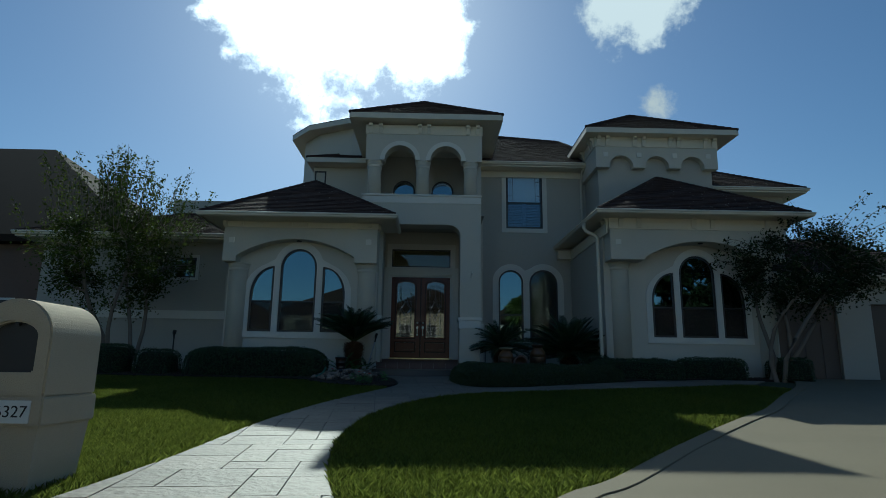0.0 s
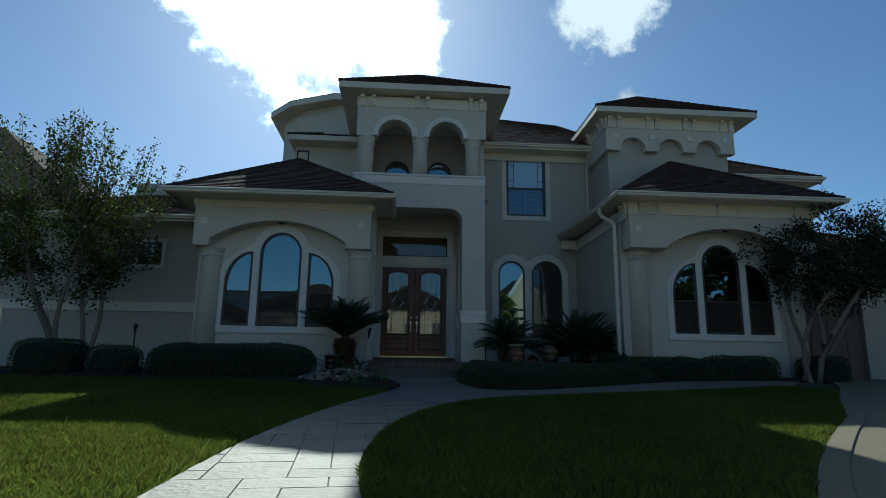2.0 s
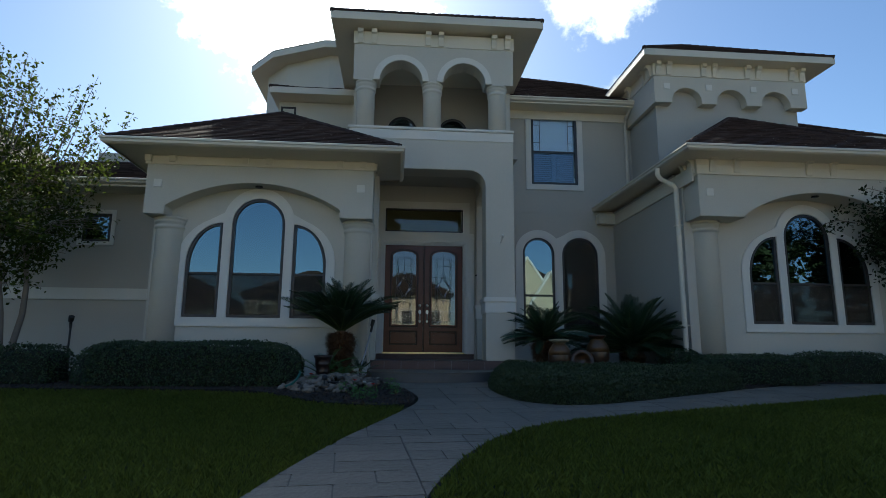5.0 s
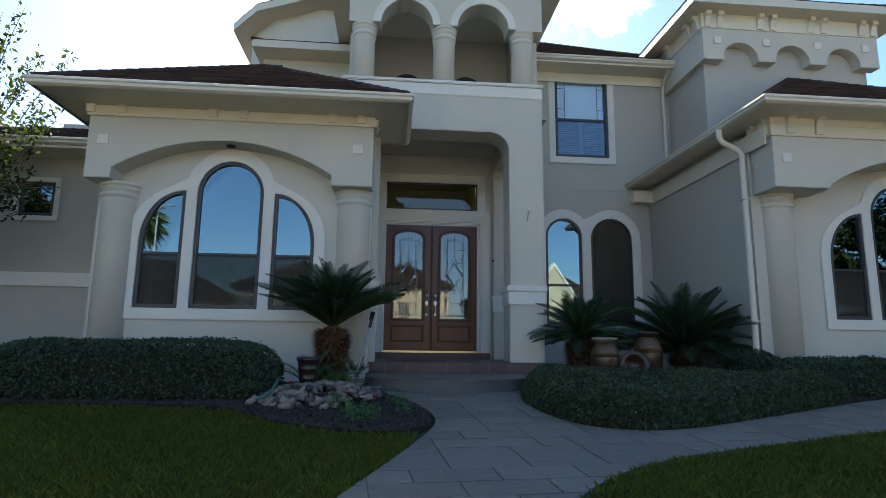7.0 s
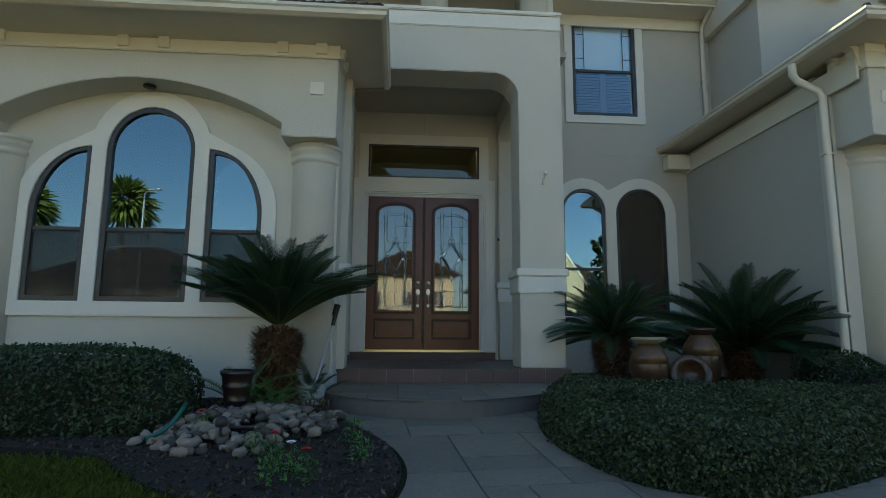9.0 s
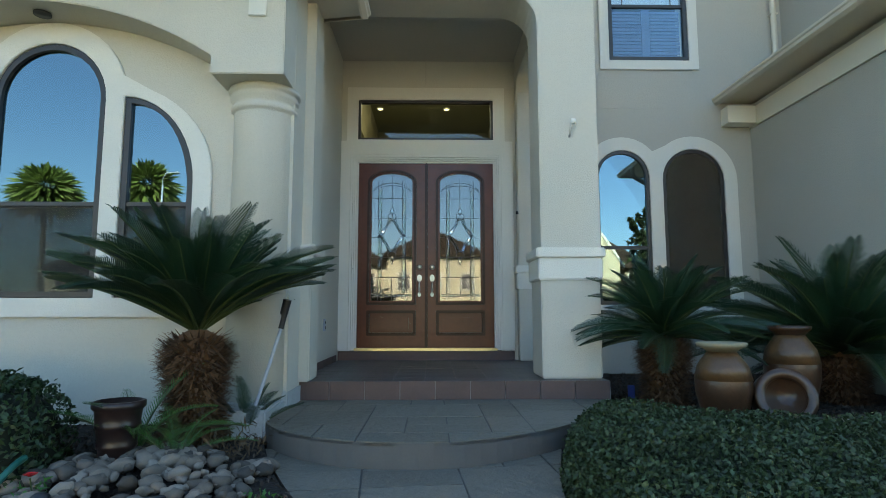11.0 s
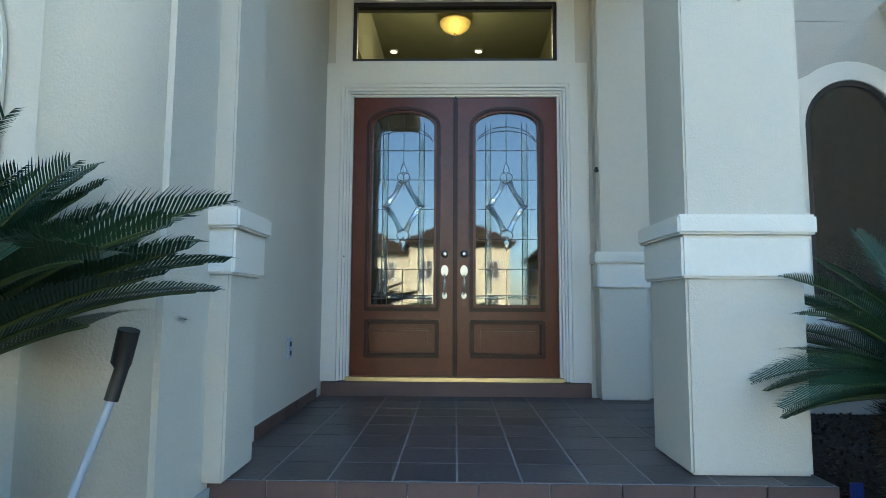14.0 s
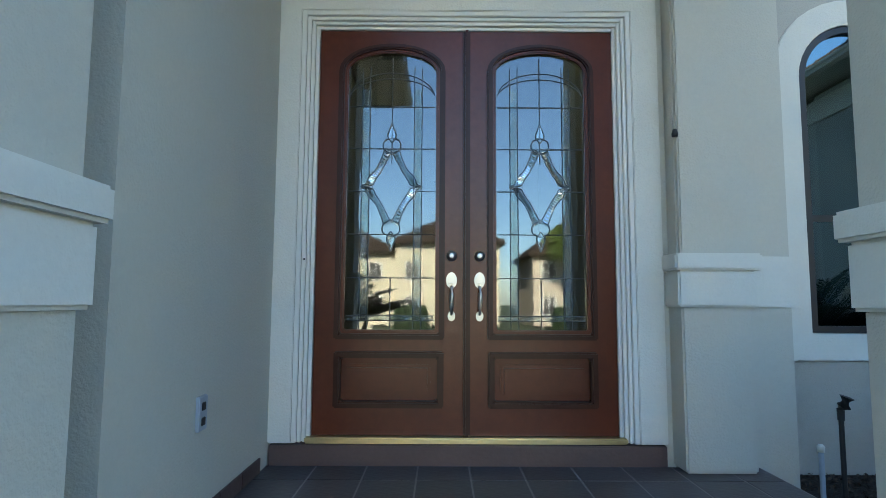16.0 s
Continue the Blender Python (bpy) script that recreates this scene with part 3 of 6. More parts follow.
def quarter_outline(x0, x1, z0, z1, left):
    """A window whose outer top corner is a quarter round, like half of an arch."""
    def f(k):
        a, b, lo, hi = x0 + k, x1 - k, z0 + k, z1 - k
        r, ry = (b - a), min(0.78, hi - lo - 0.2)
        if left:
            return [(a, lo), (b, lo), (b, hi)] + arc(b, hi - ry, r, ry, 92, 180, 12)
        return [(a, lo), (b, lo)] + arc(a, hi - ry, r, ry, 0, 88, 12) + [(a, hi)]
    return f


def column(x, y, z0, z1, r=0.24, parent=None, name="column", square=0.6):
    h = z1 - z0
    prof = [(r * 1.0, 0), (r * 1.0, h - 0.24), (r * 1.02, h - 0.22), (r * 1.1, h - 0.21), (r * 1.1, h - 0.17), (r * 1.03, h - 0.16), (r * 1.03, h - 0.13), (r * 1.13, h - 0.11),
            (r * 1.15, h - 0.075), (r * 1.12, h - 0.05), (r * 1.2, h - 0.045), (r * 1.2, h)]
    return part(name, lathe(prof, (x, y, z0), 32), STUCCO, parent or house)


def bay(x0, x1, y_front, y_wall, cx, wall_x0, wall_x1, drop, low, col):
    """A projecting bay: the wall with a three-light arched window, two round columns, and an arched fascia with corbels."""
    y0, y1 = y_front, y_wall
    s = 1
    mid = arch_outline(cx - 0.49, cx + 0.49, 1.66, 3.42, 0.51)
    lf = quarter_outline(cx - 1.29, cx - 0.665, 1.66, 3.44, True)
    rt = quarter_outline(cx + 0.665, cx + 1.29, 1.66, 3.44, False)
    wall = part("wall", plate(rect(wall_x0, wall_x1, 0.3, 4.72), [mid(-0.01), lf(-0.01), rt(-0.01)], y1, y1 + 0.25), STUCCO, house)
    # raised plaster surround that follows the heads of the three lights
    hood = [(cx - 1.46, 1.49), (cx + 1.46, 1.49)] + arc(cx + 0.5, 2.72, 0.96, 0.86, 0, 66, 8) + arc(cx, 3.42, 0.68, 0.71, 18, 162, 16) + arc(cx - 0.5, 2.72, 0.96, 0.86, 114, 180, 8)
    part("window_surround", plate(hood, [mid(-0.006), lf(-0.006), rt(-0.006)], y1 - 0.035, y1 - 0.001, bevel=0.006), TRIM, house)
    for nm, fn in (("window", mid), ("window", lf), ("window", rt)):
        window_unit(nm, fn, y1 - 0.012, 0.05, (2.47,), screen=2.46)
    # fascia over the segmental arch, carried by the columns
    SITE.z = -low
    a0, a1 = cx - 1.62, cx + 1.55
    rise = 0.47
    chord = (a1 - a0) / 2
    rad = (chord * chord + rise * rise) / (2 * rise)
    th = math.degrees(math.asin(chord / rad))
    seg = arc((a0 + a1) / 2, 3.63 + rise - rad, rad, rad, 90 + th, 90 - th, 24)
    outline = [(x0, 3.63 - drop), (a0, 3.63 - drop)] + seg + [(a1, 3.63 - drop), (x1, 3.63 - drop), (x1, 4.42), (x0, 4.42)]
    part("arched_fascia", plate(outline, [], y0, y1, bevel=0.008), STUCCO, house)
    part("cornice", box(x0 - 0.02, x1 + 0.02, y0 - 0.02, y1, 4.42, 4.80, 0.006), CORNICE, house)
    part("cornice_board", box(x0 - 0.028, x1 + 0.028, y0 - 0.03, y1, 4.60, 4.795, 0.004), CORNICE, house)
    part("cornice_moulding", box(x0 - 0.035, x1 + 0.035, y0 - 0.035, y1, 4.405, 4.435, 0.008), CORNICE, house)
    for px in (-2.04, -1.59, -0.23, 0.23, 1.59, 2.04):
        part("corbel", corbel(cx + px * (x1 - x0) / 4.3 * 1.0, y0 - 0.018, 4.45, 4.80), CORNICE, house)
    for py in (y0 + 0.12, y0 + 0.42):
        part("corbel", corbel(x1 + 0.018, py, 4.45, 4.80, turn=90), CORNICE, house)
        part("corbel", corbel(x0 - 0.018, py, 4.45, 4.80, turn=-90), CORNICE, house)
    for px in (x0 + 0.22, x1 - 0.23):
        part("plaster_block", box(px - 0.075, px + 0.075, y0 - 0.022, y0 - 0.0005, 3.97, 4.12, 0.006), TRIM, house)
    for px in (x0 + col[0], x1 - col[1]):
        column(px, y1 + 0.06, 0.35, 3.632 - drop, 0.26)
    part("recessed_light", lathe([(0.07, 0), (0.07, 0.02), (0.05, 0.025)], (cx, y0 + 0.2, 4.07), 16), BLACK, house)
    SITE.z = 0.0


bay(-5.90, -1.75, 14.02, 14.42, -3.91, -5.85, -1.75, 0.16, -0.035, (0.35, 0.28))
bay(4.58, 9.35, 13.83, 14.42, 7.14, 4.54, 9.3, 0.06, -0.13, (0.40, 0.35))

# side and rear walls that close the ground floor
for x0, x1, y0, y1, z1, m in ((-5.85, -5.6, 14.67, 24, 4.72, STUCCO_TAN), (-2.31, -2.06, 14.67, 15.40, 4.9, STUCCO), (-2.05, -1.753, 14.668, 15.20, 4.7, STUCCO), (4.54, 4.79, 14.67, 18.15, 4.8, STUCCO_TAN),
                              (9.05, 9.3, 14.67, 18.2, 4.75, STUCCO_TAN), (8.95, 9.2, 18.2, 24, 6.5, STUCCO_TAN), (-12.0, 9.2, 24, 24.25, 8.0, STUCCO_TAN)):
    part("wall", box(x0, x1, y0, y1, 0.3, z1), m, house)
part("frieze", box(4.50, 4.538, 13.9, 18.12, 4.42, 4.72, 0.004), CORNICE, house)
part("frieze", box(4.06, 4.51, 17.9, 18.12, 4.45, 4.72, 0.004), CORNICE, house)

SITE.y = 0.03
# rear wall of the court, with the upper window and two arched windows
up = rect_outline(2.329, 3.604, 5.555, 7.536)
w1 = arch_outline(2.047, 2.883, 1.657, 3.647)
w2 = arch_outline(3.103, 4.064, 1.657, 3.606)
part("wall", plate(rect(1.28, 5.558, 0.3, 7.966), [up(-0.01), w1(-0.01), w2(-0.01)], 18.13, 18.38), STUCCO_TAN, house)
part("window_surround", plate(up(-0.16), [up(-0.006)], 18.095, 18.129, bevel=0.006), TRIM, house)
surround = [(1.84, 1.45), (4.27, 1.45)] + arc(3.583, 3.606, 0.69, 0.69, 0, 128, 14) + arc(2.465, 3.647, 0.63, 0.63, 40, 180, 14)
part("window_surround", plate(surround, [w1(-0.006), w2(-0.006)], 18.095, 18.129, bevel=0.006), TRIM, house)
window_unit("window", w1, 18.115, 0.05, (2.53,))
# no screen here: the brown layer paints the reflected wall
window_unit("window", w2, 18.115, 0.05, (), screen=9.0, layer_mat=REFLECTION_TINT)
wu = window_unit("window", up, 18.115, 0.06, (6.48,), mat=SHADED)
# shutters and leaded upper sash behind the glass of the upper window
for xa, xb in ((2.41, 2.89), (3.04, 3.52)):
    for k in range(14):
        part("shutter_slat", box(xa, xb, 18.21, 18.235, 5.64 + k * 0.0575, 5.681 + k * 0.0575), SHUTTER, wu)
part("shutter_post", box(2.90, 3.03, 18.205, 18.24, 5.62, 6.45), SHUTTER, wu, "blue-grey shutter post")
part("blind", box(2.40, 3.53, 18.22, 18.23, 6.52, 7.46), BLIND, wu, "pale lowered blind")
for xa in (2.57, 3.36):
    part("came", box(xa - 0.007, xa + 0.007, 18.139, 18.146, 6.51, 7.47), FRAME, wu)
for za in (6.74, 7.25):
    for xa, xb in ((2.39, 2.567), (3.367, 3.54)):
        part("came", box(xa, xb, 18.139, 18.146, za - 0.006, za + 0.006), FRAME, wu)
part("cornice", box(1.36, 5.4, 18.08, 18.13, 7.40, 7.64, 0.006), CORNICE, house)
for za in (4.76,):
    part("control_joint", box(1.3, 4.4, 18.124, 18.1298, za - 0.005, za + 0.005), STUCCO_TAN, house)

SITE.y = 0.0
hip_roof("roof", 0.6, 6.0, 17.60, 26, 7.80, ((0.6, 21.5, 10.45), (5.0, 21.5, 10.15)), house, label="brown shingle roof over the court wall", gutter=True)
hip_roof("roof", -6.345, -1.255, 13.36, 19.2, 4.70, ((-4.03, 16.5, 6.58), (-4.02, 17.6, 6.58)), house, label="brown shingle hip roof over a bay", thick=0.1, rear=(-3.2, -4.11))
hip_roof("roof", 4.13, 9.80, 13.26, 20.0, 4.94, ((7.10, 16.6, 6.97), (7.11, 17.6, 6.97)), house, label="brown shingle hip roof over a bay", thick=0.1, skew=(0.0, -0.12))
# porch entrance wall under the loggia: one square-shouldered opening between a pillar and the bay
SITE.x, SITE.y, SITE.z = -0.11, -0.05, 0.03


def shoulder(x0, x1, z0, z1, r):
    return [(x0, z0), (x1, z0)] + arc(x1 - r, z1 - r, r, r, 0, 90, 8) + arc(x0 + r, z1 - r, r, r, 90, 180, 8)


front = [(-1.99, 4.4), (-1.66, 4.4), (-1.66, 4.72), (-1.50, 4.83), (0.36, 4.83)] + arc(0.34, 4.50, 0.34, 0.33, 90, 0, 8)[1:] + [(0.68, 2.13), (1.28, 2.13), (1.28, 5.50), (-1.99, 5.50)]
part("wall", plate(front, [], 15.10, 15.65, bevel=0.01), STUCCO, house)
part("wall", plate([(15.65, 2.13), (15.66, 2.13), (15.66, 4.5)] + arc(15.96, 4.5, 0.3, 0.3, 180, 90, 6) + arc(17.0, 4.5, 0.3, 0.3, 90, 0, 6) + [(17.3, 2.13), (17.4, 2.13), (17.4, 5.56), (15.65, 5.56)], [], 0.78, 1.28, to=SIDE), STUCCO, house)


def pillar(x0, x1, y0, y1, name="pillar"):
    p = part(name, box(x0 + 0.015, x1 - 0.015, y0 + 0.015, y1 - 0.015, 0.86, 1.83, 0.012), STUCCO, house)
    part("pillar_band", box(x0 - 0.01, x1 + 0.01, y0 - 0.01, y1 + 0.01, 1.82, 2.04, 0.012), TRIM, p)
    part("pillar_cap", box(x0 - 0.035, x1 + 0.035, y0 - 0.035, y1 + 0.035, 2.04, 2.14, 0.012), TRIM, p)
    return p


pillar(0.66, 1.28, 15.10, 15.66)
pillar(-2.06, -1.53, 14.885, 15.30)
part("pillar_shaft", box(-2.06, -1.55, 14.905, 15.285, 2.13, 4.75, 0.01), STUCCO, house)
SITE.x, SITE.y = 0.03, 0.0
pillar(0.63, 1.08, 17.19, 17.46, "pilaster")
part("pilaster_shaft", box(0.65, 1.06, 17.21, 17.42, 2.13, 4.6, 0.01), STUCCO, house)
part("dado_band", box(1.09, 1.43, 17.385, 17.40, 1.82, 2.14, 0.005), TRIM, house)

SITE.x, SITE.z = -0.005, 0.045
# porch: rear wall with the doorway and transom, side wall, ceiling
trans_hole = rect(-1.57, 0.37, 3.935, 4.535)
part("wall", plate(rect(-1.99, 1.45, 0.3, 5.56), [rect(-1.655, 0.465, 0.31, 3.71), trans_hole], 17.40, 17.60), STUCCO, house)
part("wall", box(1.43, 1.45, 17.60, 18.13, 0.3, 5.56), STUCCO, house)
SITE.x = -0.06
part("wall", box(-1.99, -1.745, 15.62, 17.40, 0.3, 5.56), STUCCO, house)
SITE.x = -0.005
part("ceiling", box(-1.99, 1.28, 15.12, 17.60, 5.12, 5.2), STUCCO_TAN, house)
sur = [(-1.80, 0.97), (-1.66, 0.97), (-1.66, 3.715), (0.47, 3.715), (0.47, 0.97), (0.64, 0.97), (0.64, 3.92), (0.53, 3.92), (0.53, 4.71), (-1.72, 4.71), (-1.72, 3.92), (-1.80, 3.92)]
part("door_surround", plate(sur, [rect(-1.565, 0.365, 3.94, 4.53)], 17.365, 17.399, bevel=0.005), TRIM, house)
tw = window_unit("transom_window", rect_outline(-1.57, 0.37, 3.935, 4.535), 17.40, 0.04, (), mat=TRANSOM, back=False)
for zc in (5.05,):
    part("control_joint", box(-0.605, -0.595, 17.394, 17.3995, 4.76, 5.11), STUCCO_TAN, house)

# foyer seen through the transom
for b in ((-1.99, 0.9, 23.4, 23.5, 0.8, 6.1), (-2.05, -1.99, 17.6, 23.5, 0.8, 6.1), (0.9, 0.98, 17.6, 23.5, 0.8, 6.1), (-1.99, 0.9, 17.6, 23.4, 6.0, 6.1), (-1.99, 0.9, 17.6, 23.4, 0.8, 0.86), (-1.99, 0.9, 17.6, 17.66, 4.62, 6.0)):
    part("foyer_wall", box(*b), INSIDE, house)
bowl = thing("ceiling_lamp", (-0.60, 20.4, 5.74), "amber glass bowl ceiling lamp lit inside the foyer", "lamp")
part("bowl", lathe([(0.02, -0.02), (0.10, 0.0), (0.19, 0.06), (0.23, 0.13), (0.235, 0.15)], (-0.60, 20.4, 5.74), 24), BOWL, bowl)
part("finial", lathe([(0.008, -0.05), (0.02, -0.035), (0.02, -0.02), (0.01, -0.01)], (-0.60, 20.4, 5.74), 12), BRASS, bowl)
part("stem", lathe([(0.012, 0.1), (0.012, 0.25), (0.06, 0.258)], (-0.60, 20.4, 5.74), 12), BRASS, bowl)
for x, y in ((-1.65, 21.6), (-0.2, 21.6)):
    spot = thing("downlight", (x, y, 5.985), "small lit recessed ceiling downlight", "lamp", "foyer downlights")
    part("trim_ring", lathe([(0.075, 0.0), (0.08, 0.015), (0.078, 0.02)], (x, y, 5.985), 16), WHITE, spot)
    part("bulb", lathe([(0.055, -0.004), (0.058, 0.0), (0.05, 0.004)], (x, y, 5.98), 16), GLOW, spot)
foyer = new("foyer_lamp", bpy.data.lights.new("foyer_lamp", "POINT"))
foyer.data.energy, foyer.data.color, foyer.data.shadow_soft_size = 4.2, (1.0, 0.85, 0.55), 0.2
foyer.location = (-0.60, 20.0, 5.3)

# double front door
front_door = thing("double_door", (-0.59, 17.44, 0.97), "closed mahogany double door with arched leaded glass", "door")
part("threshold", box(-1.58, 0.40, 17.375, 17.52, 0.965, 1.002, 0.008), BRASS, front_door, "brass threshold")
part("door_sill", box(-1.79, 0.63, 17.36, 17.52, 0.80, 0.962, 0.006), TILE_RISER, front_door, "brown tiled sill")
for x0, x1 in ((-1.658, -1.553), (0.363, 0.468)):
    jb = None
    for k, (a, b, w) in enumerate(((0, 0.03, 17.37), (0.032, 0.055, 17.385), (0.057, 0.08, 17.40), (0.082, 0.105, 17.42))):
        lo, hi = (x0 + a, x0 + b) if x0 < -1 else (x1 - b, x1 - a)
        jb = box(lo, hi, w, 17.52, 0.97, 3.72 - a, 0.004, jb)
    part("jamb", jb, JAMB, front_door, "white fluted jamb")
hd = None
for a, b, w in ((0, 0.03, 17.37), (0.032, 0.055, 17.385), (0.057, 0.08, 17.40), (0.082, 0.105, 17.42)):
    hd = box(-1.658 + b, 0.468 - b, w, 17.52, 3.715 - b, 3.715 - a, 0.004, hd)
part("head", hd, JAMB, front_door)


def door_leaf(x0, x1, hinge_left):
    """One leaf: rails and stiles cut for the arched light and a raised panel, its mouldings, glass, cames and lockset."""
    cx = (x0 + x1) / 2
    z0, z1 = 1.005, 3.607
    Y = 17.435
    lite = lambda k: arched(cx - 0.325 + k, cx + 0.325 - k, 1.615 + k, 3.33, 0.165 - k * 0.9, 14)
    panel = lambda k: rect(cx - 0.325 + k, cx + 0.325 - k, 1.19 + k, 1.50 - k)
    leaf = part("leaf", plate(rect(x0, x1, z0, z1), [lite(0), panel(0)], Y, Y + 0.045), MAHOGANY, front_door)
    # mouldings take the mahogany darkened to stand for shade
    part("lite_moulding", plate(lite(-0.022), [lite(0.014)], Y - 0.030, Y + 0.02, bevel=0.009), MAHOGANY_SHADED, leaf)
    part("lite_bead", plate(lite(0.014), [lite(0.038)], Y - 0.010, Y + 0.02, bevel=0.007), MAHOGANY, leaf)
    part("panel_moulding", plate(panel(-0.018), [panel(0.022)], Y - 0.030, Y + 0.044, bevel=0.009), MAHOGANY_SHADED, leaf)
    part("raised_panel", plate(panel(0.018), [], Y + 0.042, Y + 0.052), MAHOGANY, leaf)
    part("raised_panel", plate(panel(0.062), [], Y - 0.006, Y + 0.043, bevel=0.022), MAHOGANY, leaf)
    g = part("glass", plate(lite(0.03), [], Y + 0.02, Y + 0.028), LEADED, leaf, "leaded clear glass")
    g.visible_shadow = False
    gx0, gx1, gz0, gz1 = cx - 0.277, cx + 0.277, 1.658, 3.41
    yc = Y + 0.017

    def bar(points, r=0.0034, name="came"):
        part(name, tube([(a, yc, b) for a, b in points], r, 6), CAME, leaf)
    for xs in (-0.195, -0.145, 0.145, 0.195):
        bar([(cx + xs, gz0), (cx + xs, 3.40 - abs(xs) * 0.2)])
    bar([(cx, gz0), (cx, 1.98)])
    bar([(cx, 2.72), (cx, 3.43)])
    for zs in (1.74, 1.71, 1.98, 2.26, 2.82, 3.10):
        bar([(gx0, zs), (gx1, zs)])
    for xa, xb in ((gx0, cx - 0.13), (cx + 0.13, gx1)):
        bar([(xa, 2.54), (xb, 2.54)])
    bar(arc(cx, 3.16, 0.28, 0.17, 8, 172, 14))
    bar(arc(cx, 3.16, 0.28, 0.13, 8, 172, 14))
    for xs in (-0.17, 0.17):
        part("rippled_strip", box(cx + xs - 0.020, cx + xs + 0.020, Y + 0.0155, Y + 0.0185, 1.75, 3.22), RIPPLE, leaf)
    part("rippled_strip", box(gx0, gx1, Y + 0.0155, Y + 0.0185, 1.712, 1.738), RIPPLE, leaf)
    # bevelled cluster: a kite of four swept arms with tulip ends
    mz = 2.57
    for sx in (-1, 1):
        for sz in (-1, 1):
            outer = curve_through([(0.20 * sx, 0.0), (0.165 * sx, 0.022 * sz), (0.150 * sx, 0.06 * sz), (0.105 * sx, 0.11 * sz), (0.072 * sx, 0.175 * sz), (0.045 * sx, 0.255 * sz)], 4)
            inner = curve_through([(0.20 * sx, 0.0), (0.125 * sx, 0.012 * sz), (0.105 * sx, 0.045 * sz), (0.075 * sx, 0.09 * sz), (0.042 * sx, 0.15 * sz), (0.0 * sx, 0.235 * sz)], 4)
            bar([(cx + a, mz + b) for a, b in outer], 0.004)
            bar([(cx + a, mz + b) for a, b in inner], 0.004)
            bev = bmesh.new()
            for (p, q), (r, s) in zip(zip(outer, outer[1:]), zip(inner, inner[1:])):
                f = [(cx + p[0], yc - 0.001, mz + p[1]), (cx + q[0], yc - 0.001, mz + q[1]), (cx + s[0], yc - 0.001, mz + s[1]), (cx + r[0], yc - 0.001, mz + r[1])]
                mid = ((f[0][0] + f[2][0]) / 2, yc - 0.007, (f[0][2] + f[2][2]) / 2)
                v = [bev.verts.new(c) for c in f]
                m = bev.verts.new(mid)
                for k in range(4):
                    bev.faces.new((v[k], v[(k + 1) % 4], m))
            part("bevel", bev, BEVEL, leaf)
    for sz in (-1, 1):
        for sx in (-1, 1):
            bar([(cx + a * sx, mz + b * sz) for a, b in curve_through([(0, 0.215), (0.052, 0.25), (0.05, 0.30), (0, 0.325)], 5)], 0.005)
            bar([(cx + a * sx, mz + b * sz) for a, b in curve_through([(0, 0.29), (0.027, 0.335), (0.014, 0.38), (0, 0.42)], 5)], 0.005)
        tulip = [(0, 0.295), (0.024, 0.335), (0.013, 0.375), (0, 0.412), (-0.013, 0.375), (-0.024, 0.335)]
        part("bevel", plate([(cx + a, mz + b * sz) for a, b in tulip], [], yc - 0.006, yc + 0.002, bevel=0.003), BEVEL, leaf)
    # lockset near the meeting edge
    hx = x1 - 0.083 if hinge_left else x0 + 0.075
    turn = Matrix.Translation((hx, Y, 0)) @ pose(0, 0, 0, 90, 0, 0)
    part("deadbolt", lathe([(0.034, 0), (0.034, 0.006), (0.028, 0.012), (0.022, 0.014), (0.02, 0.026), (0.014, 0.028)], (0, 0, 0), 24, Matrix.Translation((hx, Y, 2.12)) @ pose(0, 0, 0, 90)), NICKEL, leaf, "satin nickel deadbolt")
    plate_oval = lambda rx, rz, zc: [(hx + rx * math.cos(t * 0.314), zc + rz * math.sin(t * 0.314)) for t in range(20)]
    hp = part("handle_plate", plate(plate_oval(0.034, 0.052, 1.965), [], Y - 0.012, Y + 0.001, bevel=0.004), NICKEL, leaf, "satin nickel handleset")
    part("thumb_latch", box(hx - 0.016, hx + 0.016, Y - 0.045, Y - 0.012, 1.945, 1.952, 0.003), NICKEL, leaf)
    part("grip", tube([(hx, Y - 0.01, 1.925), (hx, Y - 0.045, 1.915), (hx, Y - 0.058, 1.88), (hx, Y - 0.058, 1.83), (hx, Y - 0.045, 1.79), (hx, Y - 0.04, 1.765), (hx, Y - 0.008, 1.75)],
                      [0.009, 0.010, 0.012, 0.014, 0.012, 0.009, 0.008], 12), NICKEL, leaf)
    part("handle_foot", plate(plate_oval(0.024, 0.032, 1.74), [], Y - 0.010, Y + 0.001, bevel=0.003), NICKEL, leaf)


door_leaf(-1.548, -0.600, True)
door_leaf(-0.580, 0.360, False)
part("astragal", box(-0.608, -0.566, 17.392, 17.47, 1.004, 3.607, 0.012), MAHOGANY_SHADED, front_door, "dark astragal strip")
bolt = thing("door_chime_button", (-1.60, 17.36, 2.09), "small white doorbell button on the jamb", "doorbell")
part("plate", box(-1.615, -1.59, 17.352, 17.37, 2.03, 2.14, 0.004), JAMB, bolt)
part("button", lathe([(0.006, 0), (0.006, 0.004), (0.004, 0.005)], (0, 0, 0), 10, Matrix.Translation((-1.602, 17.352, 2.09)) @ pose(0, 0, 0, 90)), BLACK, bolt)

# loggia over the porch
SITE.x, SITE.z = -0.165, 0.0
L0, L1 = -2.13, 1.37
part("ledge", box(-2.17, 1.34, 15.03, 17.0, 5.50, 5.71, 0.01), TRIM, house, "white projecting ledge")
part("ledge_cap", box(-2.20, 1.36, 15.0, 17.0, 5.71, 5.77, 0.012), TRIM, house)
SITE.z = 0.05
hole = [(c - 0.47, c + 0.47) for c in (-1.10, 0.28)]
